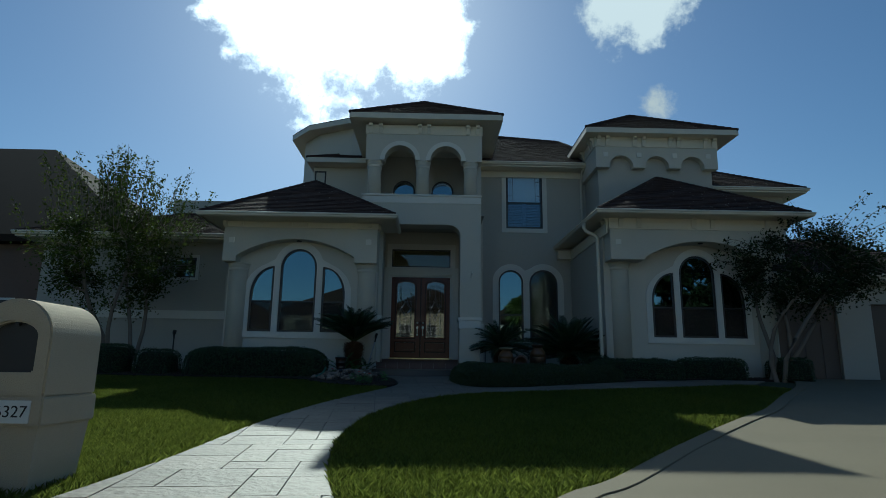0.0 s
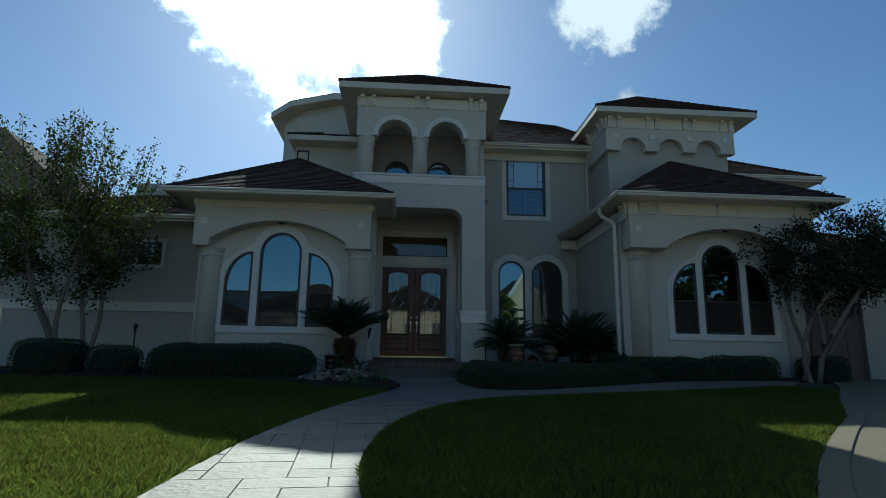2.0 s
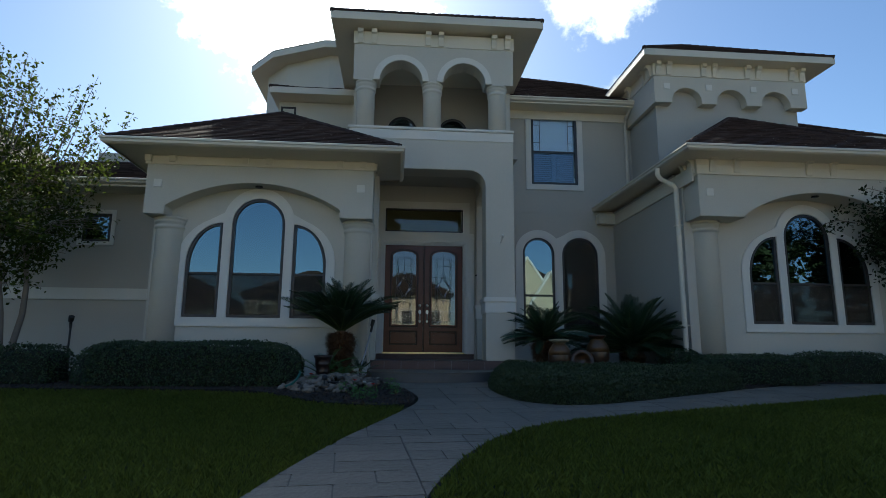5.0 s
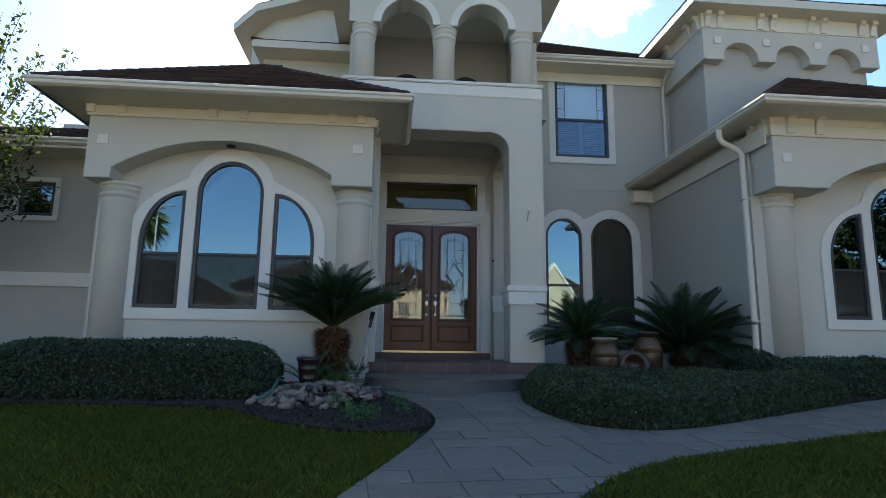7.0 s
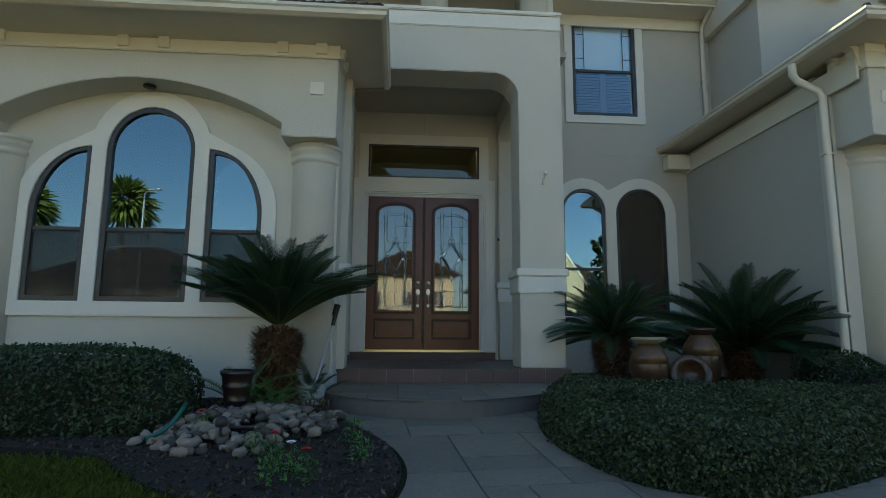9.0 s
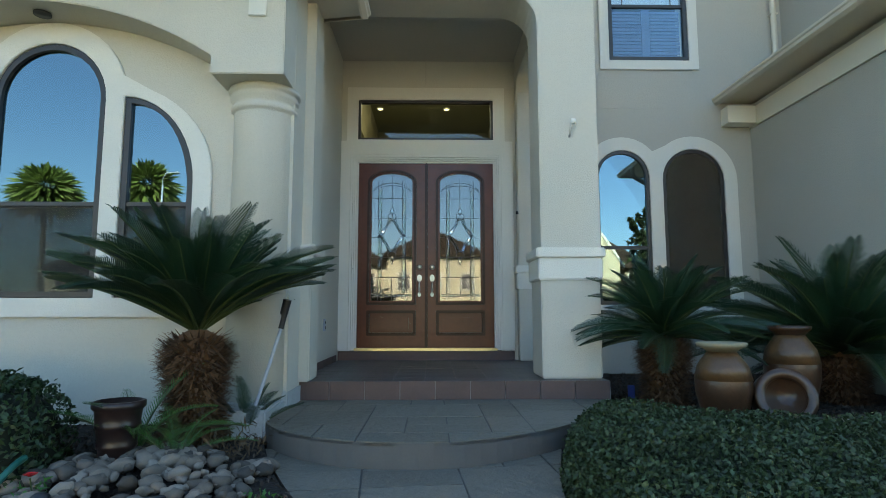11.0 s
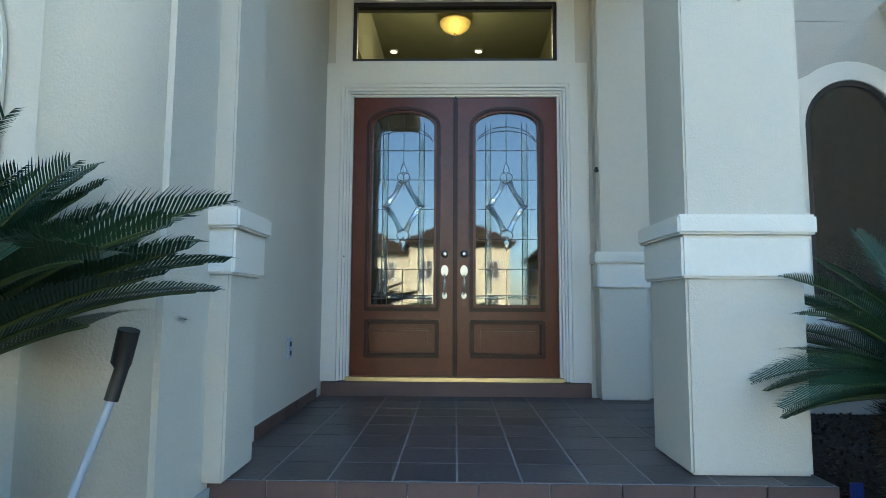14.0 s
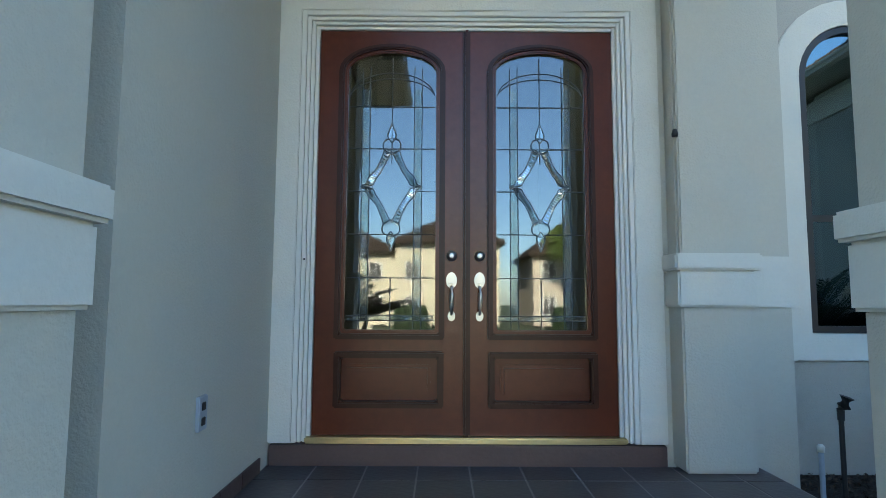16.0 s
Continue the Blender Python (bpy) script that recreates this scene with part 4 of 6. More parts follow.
arcade = [(L0, 6.80), (-1.57, 6.80)] + arc(-1.10, 6.80, 0.47, 0.47, 180, 0, 16)[1:] + [(-0.63, 6.80), (-0.19, 6.80)] + arc(0.28, 6.80, 0.47, 0.47, 180, 0, 16)[1:] + [(0.75, 6.80), (L1, 6.80), (L1, 7.62), (L0, 7.62)]
arcade = [p for i, p in enumerate(arcade) if i == 0 or (abs(p[0] - arcade[i - 1][0]) + abs(p[1] - arcade[i - 1][1])) > 1e-4]
part("wall", plate(arcade, [], 15.10, 15.50), STUCCO, house)
for c in (-1.10, 0.28):
    ring = arc(c, 6.80, 0.60, 0.60, 180, 0, 20) + arc(c, 6.80, 0.465, 0.465, 0, 180, 20)
    part("arch_moulding", plate(ring, [], 15.06, 15.099, bevel=0.006), TRIM, house)
for x in (-1.86, -0.41, 1.03):
    column(x, 15.30, 5.71, 6.80, 0.195)
for x0, x1 in ((L0, L0 + 0.25), (L1 - 0.25, L1)):
    part("wall", box(x0, x1, 15.5, 17.5, 5.8, 7.62), STUCCO, house)
lw = [arch_outline(c - 0.36, c + 0.36, 5.9, 6.42) for c in (-1.05, 0.22)]
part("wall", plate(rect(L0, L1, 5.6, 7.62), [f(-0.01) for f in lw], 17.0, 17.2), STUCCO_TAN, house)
for f in lw:
    window_unit("window", f, 17.0, 0.05)
part("cornice", box(L0 - 0.02, L1 + 0.02, 15.08, 18.2, 7.62, 7.92, 0.006), CORNICE, house)
for x in (-2.0, -1.7, -0.52, -0.24, 0.94, 1.24):
    part("corbel", corbel(x, 15.082, 7.64, 7.92), CORNICE, house)
SITE.x, SITE.z = 0.0, 0.0
hip_roof("roof", -2.78, 1.80, 14.70, 19.5, 8.19, ((-0.60, 17.0, 9.65), (-0.59, 17.3, 9.65)), house, label="brown shingle hip roof over the loggia", gutter=False, fascia=GUTTER)

# right tower with the blind arcade
TX0, TX1 = 5.03, 9.03
SITE.y, SITE.z = -0.28, 0.11
part("wall", box(TX0 + 0.12, TX1 - 0.12, 16.84, 20.5, 4.7, 8.14), STUCCO_TAN, house)
ar = [(TX0, 7.10), (TX0 + 0.38, 7.10)]
for c in (5.86, 7.03, 8.20):
    ar += [(c - 0.385, 7.10)] + arc(c, 7.16, 0.385, 0.35, 180, 0, 12) + [(c + 0.385, 7.10)]
ar += [(TX1, 7.10), (TX1, 7.80), (TX0, 7.80)]
part("blind_arcade", plate(ar, [], 16.60, 16.838, bevel=0.006), STUCCO, house)
part("blind_arcade", box(TX0, TX0 + 0.118, 16.84, 20.4, 7.10, 7.80, 0.004), STUCCO, house)
part("cornice", box(TX0 - 0.02, TX1 + 0.02, 16.58, 20.45, 7.80, 8.16, 0.006), CORNICE, house)
for x in (5.35, 6.445, 7.615, 8.72):
    part("plaster_block", box(x - 0.08, x + 0.08, 16.575, 16.599, 7.45, 7.61, 0.006), TRIM, house)
for x in (5.13, 5.41, 6.31, 6.60, 7.47, 7.76, 8.64, 8.92):
    part("corbel", corbel(x, 16.582, 7.82, 8.14), CORNICE, house)
for y in (16.75, 17.1, 18.0):
    part("corbel", corbel(TX0 - 0.018, y, 7.82, 8.14, turn=-90), CORNICE, house)
SITE.y, SITE.z = 0.0, 0.0
hip_roof("roof", 4.63, 9.57, 15.91, 21.0, 8.41, ((6.90, 18.2, 9.88), (7.0, 18.7, 9.88)), house, label="brown shingle hip roof over a tower", gutter=False)

# right wing behind, and the garage
part("wall", box(8.7, 12.25, 18.2, 23.9, 3.0, 6.88), STUCCO_TAN, house)
hip_roof("roof", 7.6, 12.75, 17.6, 24.2, 7.05, ((9.2, 20.4, 8.75), (9.8, 20.4, 8.75)), house, label="brown shingle roof over a rear wing", gutter=True)
part("wall", plate(rect(9.2, 16.5, 0.3, 3.35), [rect(9.75, 11.85, 0.31, 2.80), rect(12.9, 15.6, 0.31, 2.80)], 15.6, 15.85), STUCCO_TAN, house)
for x0, x1 in ((9.75, 11.85), (12.9, 15.6)):
    d = part("garage_door", box(x0, x1, 15.72, 15.76, 0.55, 2.80), GARAGE, house, "closed tan panelled garage door")
    for k in range(4):
        n = 4
        for i in range(n):
            w = (x1 - x0) / n
            part("panel", box(x0 + i * w + 0.05, x0 + (i + 1) * w - 0.05, 15.70, 15.722, 0.62 + k * 0.55, 1.06 + k * 0.55, 0.008), GARAGE, d)
part("wall", box(16.25, 16.5, 15.85, 24, 0.3, 3.35), STUCCO_TAN, house)
hip_roof("roof", 9.0, 17.0, 15.0, 24.0, 3.62, ((11.5, 19.5, 5.6), (14.0, 19.5, 5.6)), house, label="brown shingle roof over the garage", gutter=True)

# left wing and the rear turret
lwf = rect_outline(-7.95, -7.38, 3.32, 3.92)
part("wall", plate(rect(-12.0, -5.85, 0.3, 4.40), [lwf(-0.01)], 16.0, 16.25), STUCCO_TAN, house)
window_unit("window", lwf, 15.99, 0.05)
part("window_surround", plate(lwf(-0.09), [lwf(-0.005)], 15.965, 15.989, bevel=0.005), TRIM, house)
part("band", box(-12.0, -5.85, 15.96, 16.0, 2.08, 2.32, 0.006), TRIM, house)
part("wall", box(-12.0, -11.75, 16.25, 24, 0.3, 4.40), STUCCO_TAN, house)
hip_roof("roof", -12.5, -4.5, 15.4, 24.0, 4.55, ((-9.5, 19.6, 6.2), (-6.5, 19.6, 6.2)), house, label="brown shingle roof over the side wing", gutter=True)
part("wall", plate(rect(-4.55, -1.9, 5.0, 7.75), [], 18.45, 18.7), STUCCO, house)
part("wall", box(-4.55, -4.3, 18.7, 24, 5.0, 7.75), STUCCO, house)
window_unit("window", rect_outline(-4.50, -4.10, 6.3, 7.6), 18.43, 0.05, back=False)
hip_roof("roof", -4.70, -1.0, 17.9, 24.0, 7.93, ((-3.2, 20.8, 9.2), (-2.0, 20.8, 9.2)), house, label="brown shingle roof of the upper rear storey", gutter=False)
SITE.x = 0.14
tur = [(-5.6, 23.2), (-5.6, 20.8), (-4.85, 19.9), (-3.5, 19.25), (-2.0, 19.25), (-2.0, 23.2)]
part("turret_wall", plate(tur, [], 5.0, 9.60, to=FLOOR), STUCCO, house)
eav = [(-6.08, 23.4), (-6.08, 20.55), (-5.2, 19.5), (-3.6, 18.75), (-1.6, 18.75), (-1.6, 23.4)]
part("turret_eave", plate(eav, [], 9.60, 9.79, to=FLOOR), GUTTER, house)
q = []
top = Vector((-3.3, 22.2, 10.85))
for a, b in zip(eav, eav[1:]):
    q += shingle_face((*a, 9.795), (*b, 9.795), top, top)
tagged(part("shingles", quads_mesh("shingles", np.array([[tuple(p) for p in k] for k in q])), SHINGLE, house, "dark brown asphalt shingles"), kind="stuff")

SITE.x = 0.0
# rainwater pipes
pipe = thing("downspout", (4.30, 14.35, 0.58), "cream painted metal rainwater pipe beside the bay", "downspout", "rainwater pipes")
part("pipe", tube([(4.02, 14.35, 4.80), (4.02, 14.35, 4.66), (4.06, 14.34, 4.58), (4.32, 14.32, 4.44), (4.37, 14.32, 4.36), (4.37, 14.32, 4.2), (4.37, 14.32, 0.62)], 0.05, 10), GUTTER, pipe)
for z in (3.6, 1.6):
    part("strap", box(4.30, 4.44, 14.26, 14.38, z - 0.012, z + 0.012, 0.003), GUTTER, pipe)
pipe = thing("downspout", (5.0, 18.0, 5.0), "cream painted metal rainwater pipe on the upper wall", "downspout", "rainwater pipes")
part("pipe", tube([(4.98, 17.6, 7.72), (4.98, 17.75, 7.62), (4.98, 18.05, 7.45), (4.98, 18.07, 7.3), (4.98, 18.07, 4.9)], 0.045, 10), GUTTER, pipe)
part("strap", box(4.92, 5.04, 18.03, 18.13, 6.3, 6.325, 0.003), GUTTER, pipe)

# small fittings
cam_light = thing("wall_spotlight", (0.98, 15.09, 3.28), "small white wall bracket on the pillar", "bracket")
part("backplate", box(0.945, 1.015, 15.085, 15.099, 3.20, 3.34, 0.006), JAMB, cam_light)
part("arm", tube([(0.98, 15.085, 3.24), (0.98, 15.04, 3.26), (0.99, 15.03, 3.33), (1.01, 15.02, 3.40)], 0.012, 8), NICKEL, cam_light)
part("head", lathe([(0.02, 0), (0.028, 0.02), (0.022, 0.05)], (1.015, 15.01, 3.38), 12), JAMB, cam_light)
outlet = thing("outdoor_outlet", (-1.74, 16.35, 1.34), "grey weatherproof wall outlet low on the porch wall", "outlet")
part("cover", box(-1.746, -1.728, 16.31, 16.40, 1.27, 1.42, 0.004), STEEL, outlet)
for z in (1.31, 1.375):
    part("socket", box(-1.73, -1.724, 16.335, 16.375, z - 0.018, z + 0.018, 0.003), BLACK, outlet)
sens = thing("door_sensor", (0.655, 17.33, 2.98), "tiny black sensor on the pilaster edge", "sensor")
part("body", lathe([(0.018, -0.02), (0.02, 0), (0.012, 0.025)], (0.69, 17.31, 2.86), 12), BLACK, sens)

# ---------------------------------------------------------------- porch floor, landing
PORCH_Z = 0.887
porch = mesh_object("porch_floor", plate([(-1.745, 14.93), (1.24, 14.93), (1.24, 17.37), (-1.745, 17.37)], [], 0.3, PORCH_Z - 0.0025, to=FLOOR), GROUT)
tagged(porch, "dark slate tiled porch floor with pale joints", "floor", kind="structure")
land_poly = [(-1.80, 14.92)] + [p for p in curve_through([(-1.80, 14.2), (-1.55, 13.60), (-1.12, 13.22), (-0.6, 13.08), (-0.1, 13.16), (0.45, 13.52), (0.85, 14.0), (1.12, 14.5), (1.22, 14.92)], 5)]
landing = mesh_object("landing_step", plate(land_poly, [], 0.3, 0.710, to=FLOOR), PAVER_JOINT)
tagged(landing, "curved stamped concrete step before the porch", "step", kind="structure")

# ---------------------------------------------------------------- lawn
LAWN_L = [(x - 0.015, y) for x, y in WALK_L if y < 10.75] + [(-1.15, 11.0), (-1.64, 11.1), (-2.32, 11.3), (-3.06, 12.0), (-4.25, 12.2), (-6.74, 12.3), (-10.2, 12.7), (-14.2, 12.7), (-15.15, 1.6), (-4.15, 1.6), (-3.48, 2.4)]
LAWN_R = [(x + 0.015, y - 0.01) for x, y in WALK_R if x < 7.0] + [(x - 0.02, y) for x, y in reversed(DRIVE_EDGE) if y < 11.6]


def grass_field(polys, count, rng, height):
    """Single bent blades scattered over the lawns, thinner with distance from the path."""
    res = []
    for poly, n in zip(polys, count):
        xs, ys = [p[0] for p in poly], [p[1] for p in poly]
        x, y = rng.uniform(min(xs), max(xs), n * 3), rng.uniform(min(ys), max(ys), n * 3)
        ok = inside(poly, x, y)
        x, y = x[ok][:n], y[ok][:n]
        z = np.interp(y, [a for a, b in RISE], [b for a, b in RISE]) - 0.03
        k = len(x)
        a = rng.uniform(0, 2 * math.pi, k)
        h = height * rng.uniform(0.5, 1.25, k)
        lean = rng.uniform(0.2, 1.0, k) * h
        w = rng.uniform(0.004, 0.008, k)
        b = rng.uniform(0, 2 * math.pi, k)
        base = np.stack((x, y, z), 1)
        side = np.stack((np.cos(a), np.sin(a), np.zeros(k)), 1) * w[:, None]
        bend = np.stack((np.cos(b) * lean, np.sin(b) * lean, h), 1)
        mid = base + bend * np.array((0.35, 0.35, 0.6))
        res.append(np.stack((base - side, base + side, mid + side * 0.8, base + bend), 1))
        res.append(np.stack((base - side, mid + side * 0.8, base + bend, mid - side * 0.8), 1))
    return np.concatenate(res)


rng = np.random.default_rng(3)
near_l = [p for p in clip(LAWN_L, -6.5, 10, 1, 20)]
far_l = [p for p in clip(LAWN_L, -15, -6.5, 1, 20)]
blades = grass_field((near_l, far_l, LAWN_R), (115000, 200000, 100000), rng, 0.065)
grass = mesh_object("grass", quads_mesh("grass", blades), GRASS)
tagged(grass, "short green lawn grass, sunlit in patches", "grass", kind="stuff")

# ---------------------------------------------------------------- planting beds
BED_L = curve_through([(-1.72, 13.7), (-1.46, 13.0), (-1.07, 12.2), (-0.99, 11.4), (-1.3, 10.95), (-1.84, 11.05), (-2.42, 11.35), (-3.16, 12.05), (-4.24, 12.25), (-6.73, 12.35), (-11.2, 12.8)], 5) + [(-10.91, 16.1), (-5.82, 16.1), (-5.96, 14.35), (-1.76, 14.35)]
BED_R = curve_through([(0.49, 13.85), (0.27, 12.7), (0.33, 11.9), (0.68, 11.3), (1.36, 11.15), (2.82, 11.82), (4.7, 12.72), (6.45, 13.3), (9.16, 13.5)], 5) + [(9.37, 14.7), (4.42, 14.7), (4.71, 18.2), (1.56, 18.2), (1.29, 15.0)]
for poly, label in ((BED_L, "dark mulch planting bed beside the walkway"), (BED_R, "dark mulch planting bed round the fountain urns")):
    bed = mesh_object("planting_bed", sheet(poly, 0.03, thick=0.15), MULCH)
    tagged(bed, label, "planting bed", kind="structure")


def scatter_in(poly, n, rng):
    xs, ys = [p[0] for p in poly], [p[1] for p in poly]
    x, y = rng.uniform(min(xs), max(xs), n * 4), rng.uniform(min(ys), max(ys), n * 4)
    ok = inside(poly, x, y)
    x, y = x[ok][:n], y[ok][:n]
    return np.stack((x, y, np.interp(y, [a for a, b in RISE], [b for a, b in RISE])), 1)


for poly, n in ((BED_L, 12000), (BED_R, 12000)):
    p = scatter_in(poly, n, rng)
    p[:, 2] += 0.037
    chips = mesh_object("mulch_chips", quads_mesh("mulch_chips", leaf_quads(p, 0.05, rng, up=1.0, ratio=0.4)), MULCH_CHIP)
    tagged(chips, "loose dark bark mulch chips", "mulch", kind="stuff")


def hedge(name, x0, x1, y0, y1, z1, label, leaf=HEDGE, size=0.042, density=1200, round_r=0.18, lump=0.05, category="hedge", seed=1):
    """A clipped shrub: a solid core, coloured dark for the shade inside, under a skin of small leaves."""
    g = np.random.default_rng(seed)
    z0 = ground_z((y0 + y1) / 2)
    cx, cy, cz = (x0 + x1) / 2, (y0 + y1) / 2, z0
    hx, hy, hz = (x1 - x0) / 2, (y1 - y0) / 2, z1 - z0
    area = 4 * hx * hy + 4 * (hx + hy) * hz
    n = int(area * density)
    d = g.normal(size=(n * 2, 3))
    d[:, 2] = np.abs(d[:, 2])
    # pushes directions out to a rounded box
    q = 5.0
    e = np.array((hx, hy, hz))
    u = d / e * np.array((1, 1, 1)) * e.max()
    u = g.uniform(-1, 1, (n, 3))
    u[:, 2] = np.abs(u[:, 2])
    w = np.array((hy * hz, hx * hz, 2 * hx * hy * 0.5))
    ax = g.choice(3, n, p=w / w.sum())
    sign = np.where(g.random(n) < 0.5, -1, 1)
    for i in range(3):
        u[ax == i, i] = sign[ax == i] if i < 2 else 1
    l = (np.abs(u) ** q).sum(1) ** (1 / q)
    u = u / l[:, None]
    pts = u * e
    wob = np.array([noise.noise(Vector((cx + p[0] * 1.0, cy + p[1], p[2])) * 2.2) for p in pts])
    nrm = u / e
    nrm /= np.linalg.norm(nrm, axis=1)[:, None]
    pts = pts + nrm * (wob * lump + g.normal(0, 0.018, n))[:, None] + np.array((cx, cy, cz))
    t = thing(name, (cx, cy, z0), label, category)
    bm = bmesh.new()
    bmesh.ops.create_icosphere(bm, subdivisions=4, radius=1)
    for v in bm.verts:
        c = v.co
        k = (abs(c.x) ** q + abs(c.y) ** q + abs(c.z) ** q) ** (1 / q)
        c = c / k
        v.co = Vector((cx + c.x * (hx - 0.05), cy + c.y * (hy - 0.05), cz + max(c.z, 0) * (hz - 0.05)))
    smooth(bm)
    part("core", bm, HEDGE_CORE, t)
    tagged(part("leaves", quads_mesh("leaves", leaf_quads(pts, size, g, normals=nrm)), leaf, t), kind="stuff")
    return t


hedge("hedge", -5.9, -2.55, 12.35, 13.25, 1.17, "clipped dark green box hedge under the bay window", seed=2, density=2100)
hedge("round_shrub", -8.6, -7.4, 12.5, 13.5, 1.22, "round dark green shrub beside the tree", category="shrub", seed=3, round_r=0.5)
hedge("round_shrub", -7.1, -6.2, 12.5, 13.3, 1.10, "round dark green shrub beside the tree", category="shrub", seed=4)
hedge("hedge", 3.9, 6.2, 12.75, 13.6, 1.03, "low dark green hedge before the bay", seed=5, density=1700)
hedge("hedge", 6.25, 8.0, 13.25, 13.95, 1.10, "low dark green hedge before the bay", seed=6)
hedge("round_shrub", 8.7, 9.6, 13.1, 14.0, 1.12, "round dark green shrub by the driveway", category="shrub", seed=8)
hedge("round_shrub", 3.95, 4.6, 13.9, 14.6, 1.15, "small dark shrub at the foot of the column", category="shrub", seed=9)

# low mound of jasmine along the walkway
JAS = curve_through([(0.5, 13.65), (0.26, 12.7), (0.31, 11.9), (0.64, 11.27), (1.34, 11.12), (2.82, 11.78), (4.38, 12.55)], 6) + curve_through([(4.15, 13.3), (2.84, 13.2), (1.75, 13.3), (0.89, 13.8)], 4)


def jasmine(poly, n, rng):
    p = scatter_in(poly, n, rng)
    pl = np.array(poly)
    seg = np.concatenate((pl, pl[:1]))
    d = np.full(len(p), 9.0)
    for a, b in zip(seg, seg[1:]):
        ab = b - a
        t = np.clip(((p[:, :2] - a) @ ab) / (ab @ ab + 1e-9), 0, 1)
        d = np.minimum(d, np.linalg.norm(p[:, :2] - (a + t[:, None] * ab), axis=1))
    return p, d


def mound(d):
    return 0.34 * np.sqrt(np.clip(1 - (1 - np.clip(d / 0.28, 0, 1)) ** 2, 0, 1))


t = thing("jasmine_bed", (2.0, 12.3, 0.45), "dense low mound of jasmine groundcover along the walkway", "groundcover")
p, d = jasmine(JAS, 64000, rng)
wob = np.array([noise.noise(Vector((a[0], a[1], 0)) * 2.5) for a in p]) * 0.05
p[:, 2] += (mound(d) + wob * np.clip(d / 0.3, 0, 1)) * rng.uniform(0.72, 1.06, len(p))
tagged(part("leaves", quads_mesh("leaves", leaf_quads(p, 0.031, rng, up=0.45, ratio=0.6)), JASMINE, t), kind="stuff")
outer = JAS[:37]
k = rng.integers(0, len(outer) - 1, 20000)
f = rng.random(20000)[:, None]
oa = np.array(outer)
e2 = oa[k] * (1 - f) + oa[k + 1] * f
h = rng.uniform(0, 0.30, 20000)
inn = np.array((2.0, 12.6)) - e2
inn /= np.linalg.norm(inn, axis=1)[:, None]
e2 = e2 + inn * (0.28 * (1 - np.sqrt(np.clip(1 - (h / 0.34) ** 2, 0, 1))))[:, None] + rng.normal(0, 0.02, e2.shape)
skirt = np.stack((e2[:, 0], e2[:, 1], np.interp(e2[:, 1], [a for a, b in RISE], [b for a, b in RISE]) + h), 1)
tagged(part("side_leaves", quads_mesh("side_leaves", leaf_quads(skirt, 0.031, rng, up=0.1, ratio=0.6)), JASMINE, t), kind="stuff")
core = bmesh.new()
gx, gy = np.meshgrid(np.linspace(0.0, 4.8, 90), np.linspace(10.9, 13.95, 60))
pts = np.stack((gx.ravel(), gy.ravel()), 1)
pl = np.concatenate((np.array(JAS), np.array(JAS[:1])))
dd = np.full(len(pts), 9.0)
for a, b in zip(pl, pl[1:]):
    ab = b - a
    tt = np.clip(((pts - a) @ ab) / (ab @ ab + 1e-9), 0, 1)
    dd = np.minimum(dd, np.linalg.norm(pts - (a + tt[:, None] * ab), axis=1))
ins = inside(JAS, pts[:, 0], pts[:, 1])
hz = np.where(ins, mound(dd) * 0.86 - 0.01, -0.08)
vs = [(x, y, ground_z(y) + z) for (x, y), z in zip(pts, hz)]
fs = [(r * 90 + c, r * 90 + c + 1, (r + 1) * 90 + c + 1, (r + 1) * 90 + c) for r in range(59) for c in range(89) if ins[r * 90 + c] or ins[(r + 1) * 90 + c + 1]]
# solid filler under the jasmine, the shade between its leaves in the colour
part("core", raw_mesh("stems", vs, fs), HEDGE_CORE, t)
core.free()

# ---------------------------------------------------------------- sago palms


def frond_mesh(name, length, arch, n, rng, width=0.15, mat=FROND):
    """A feather frond along +x that rises, bends over at its end, and bears narrow stiff leaflets in a shallow V."""
    pts = []
    for i in range(n + 1):
        s = i / n
        pts.append(Vector((length * (s - 0.10 * arch * s ** 3), 0, length * (0.10 * s - arch * s ** 2.4 * 0.55))))
    quads = []
    for i in range(5, n + 1):
        s = i / n
        p = pts[i]
        d = (pts[i] - pts[i - 1]).normalized()
        up = Vector((0, 1, 0)).cross(d) * -1
        ln = width * length * (math.sin(math.pi * min(1, 0.10 + 0.86 * s)) ** 0.6) * rng.uniform(0.88, 1.1)
        for sy in (-1, 1):
            out = (Vector((0, sy, 0)) * 0.8 + d * (0.45 + 0.5 * s) + up * 0.42).normalized()
            tip = p + out * ln - up * 0.12 * ln
            mid = p + out * ln * 0.55 + up * 0.006
            w = d * 0.0042
            quads.append([p - w, p + w, mid + w, mid - w])
            quads.append([mid - w, mid + w, tip + w * 0.1, tip - w * 0.1])
    stem = tube([pts[i] for i in range(0, n + 1, max(1, n // 10))], [0.013 * (1 - 0.8 * i / 11) for i in range(len(range(0, n + 1, max(1, n // 10))))], 5)
    data = bpy.data.meshes.new(name)
    stem.to_mesh(data)
    stem.free()
    v0 = [tuple(v.co) for v in data.vertices]
    f0 = [tuple(f.vertices) for f in data.polygons]
    bpy.data.meshes.remove(data)
    k = len(v0)
    verts = v0 + [tuple(c) for q in quads for c in q]
    faces = f0 + [tuple(range(k + 4 * i, k + 4 * i + 4)) for i in range(len(quads))]
    m = raw_mesh(name, verts, faces)
    m.materials.append(RACHIS)
    m.materials.append(mat)
    for i, poly in enumerate(m.polygons):
        poly.material_index = 0 if i < len(f0) else 1
    return m


frng = np.random.default_rng(11)
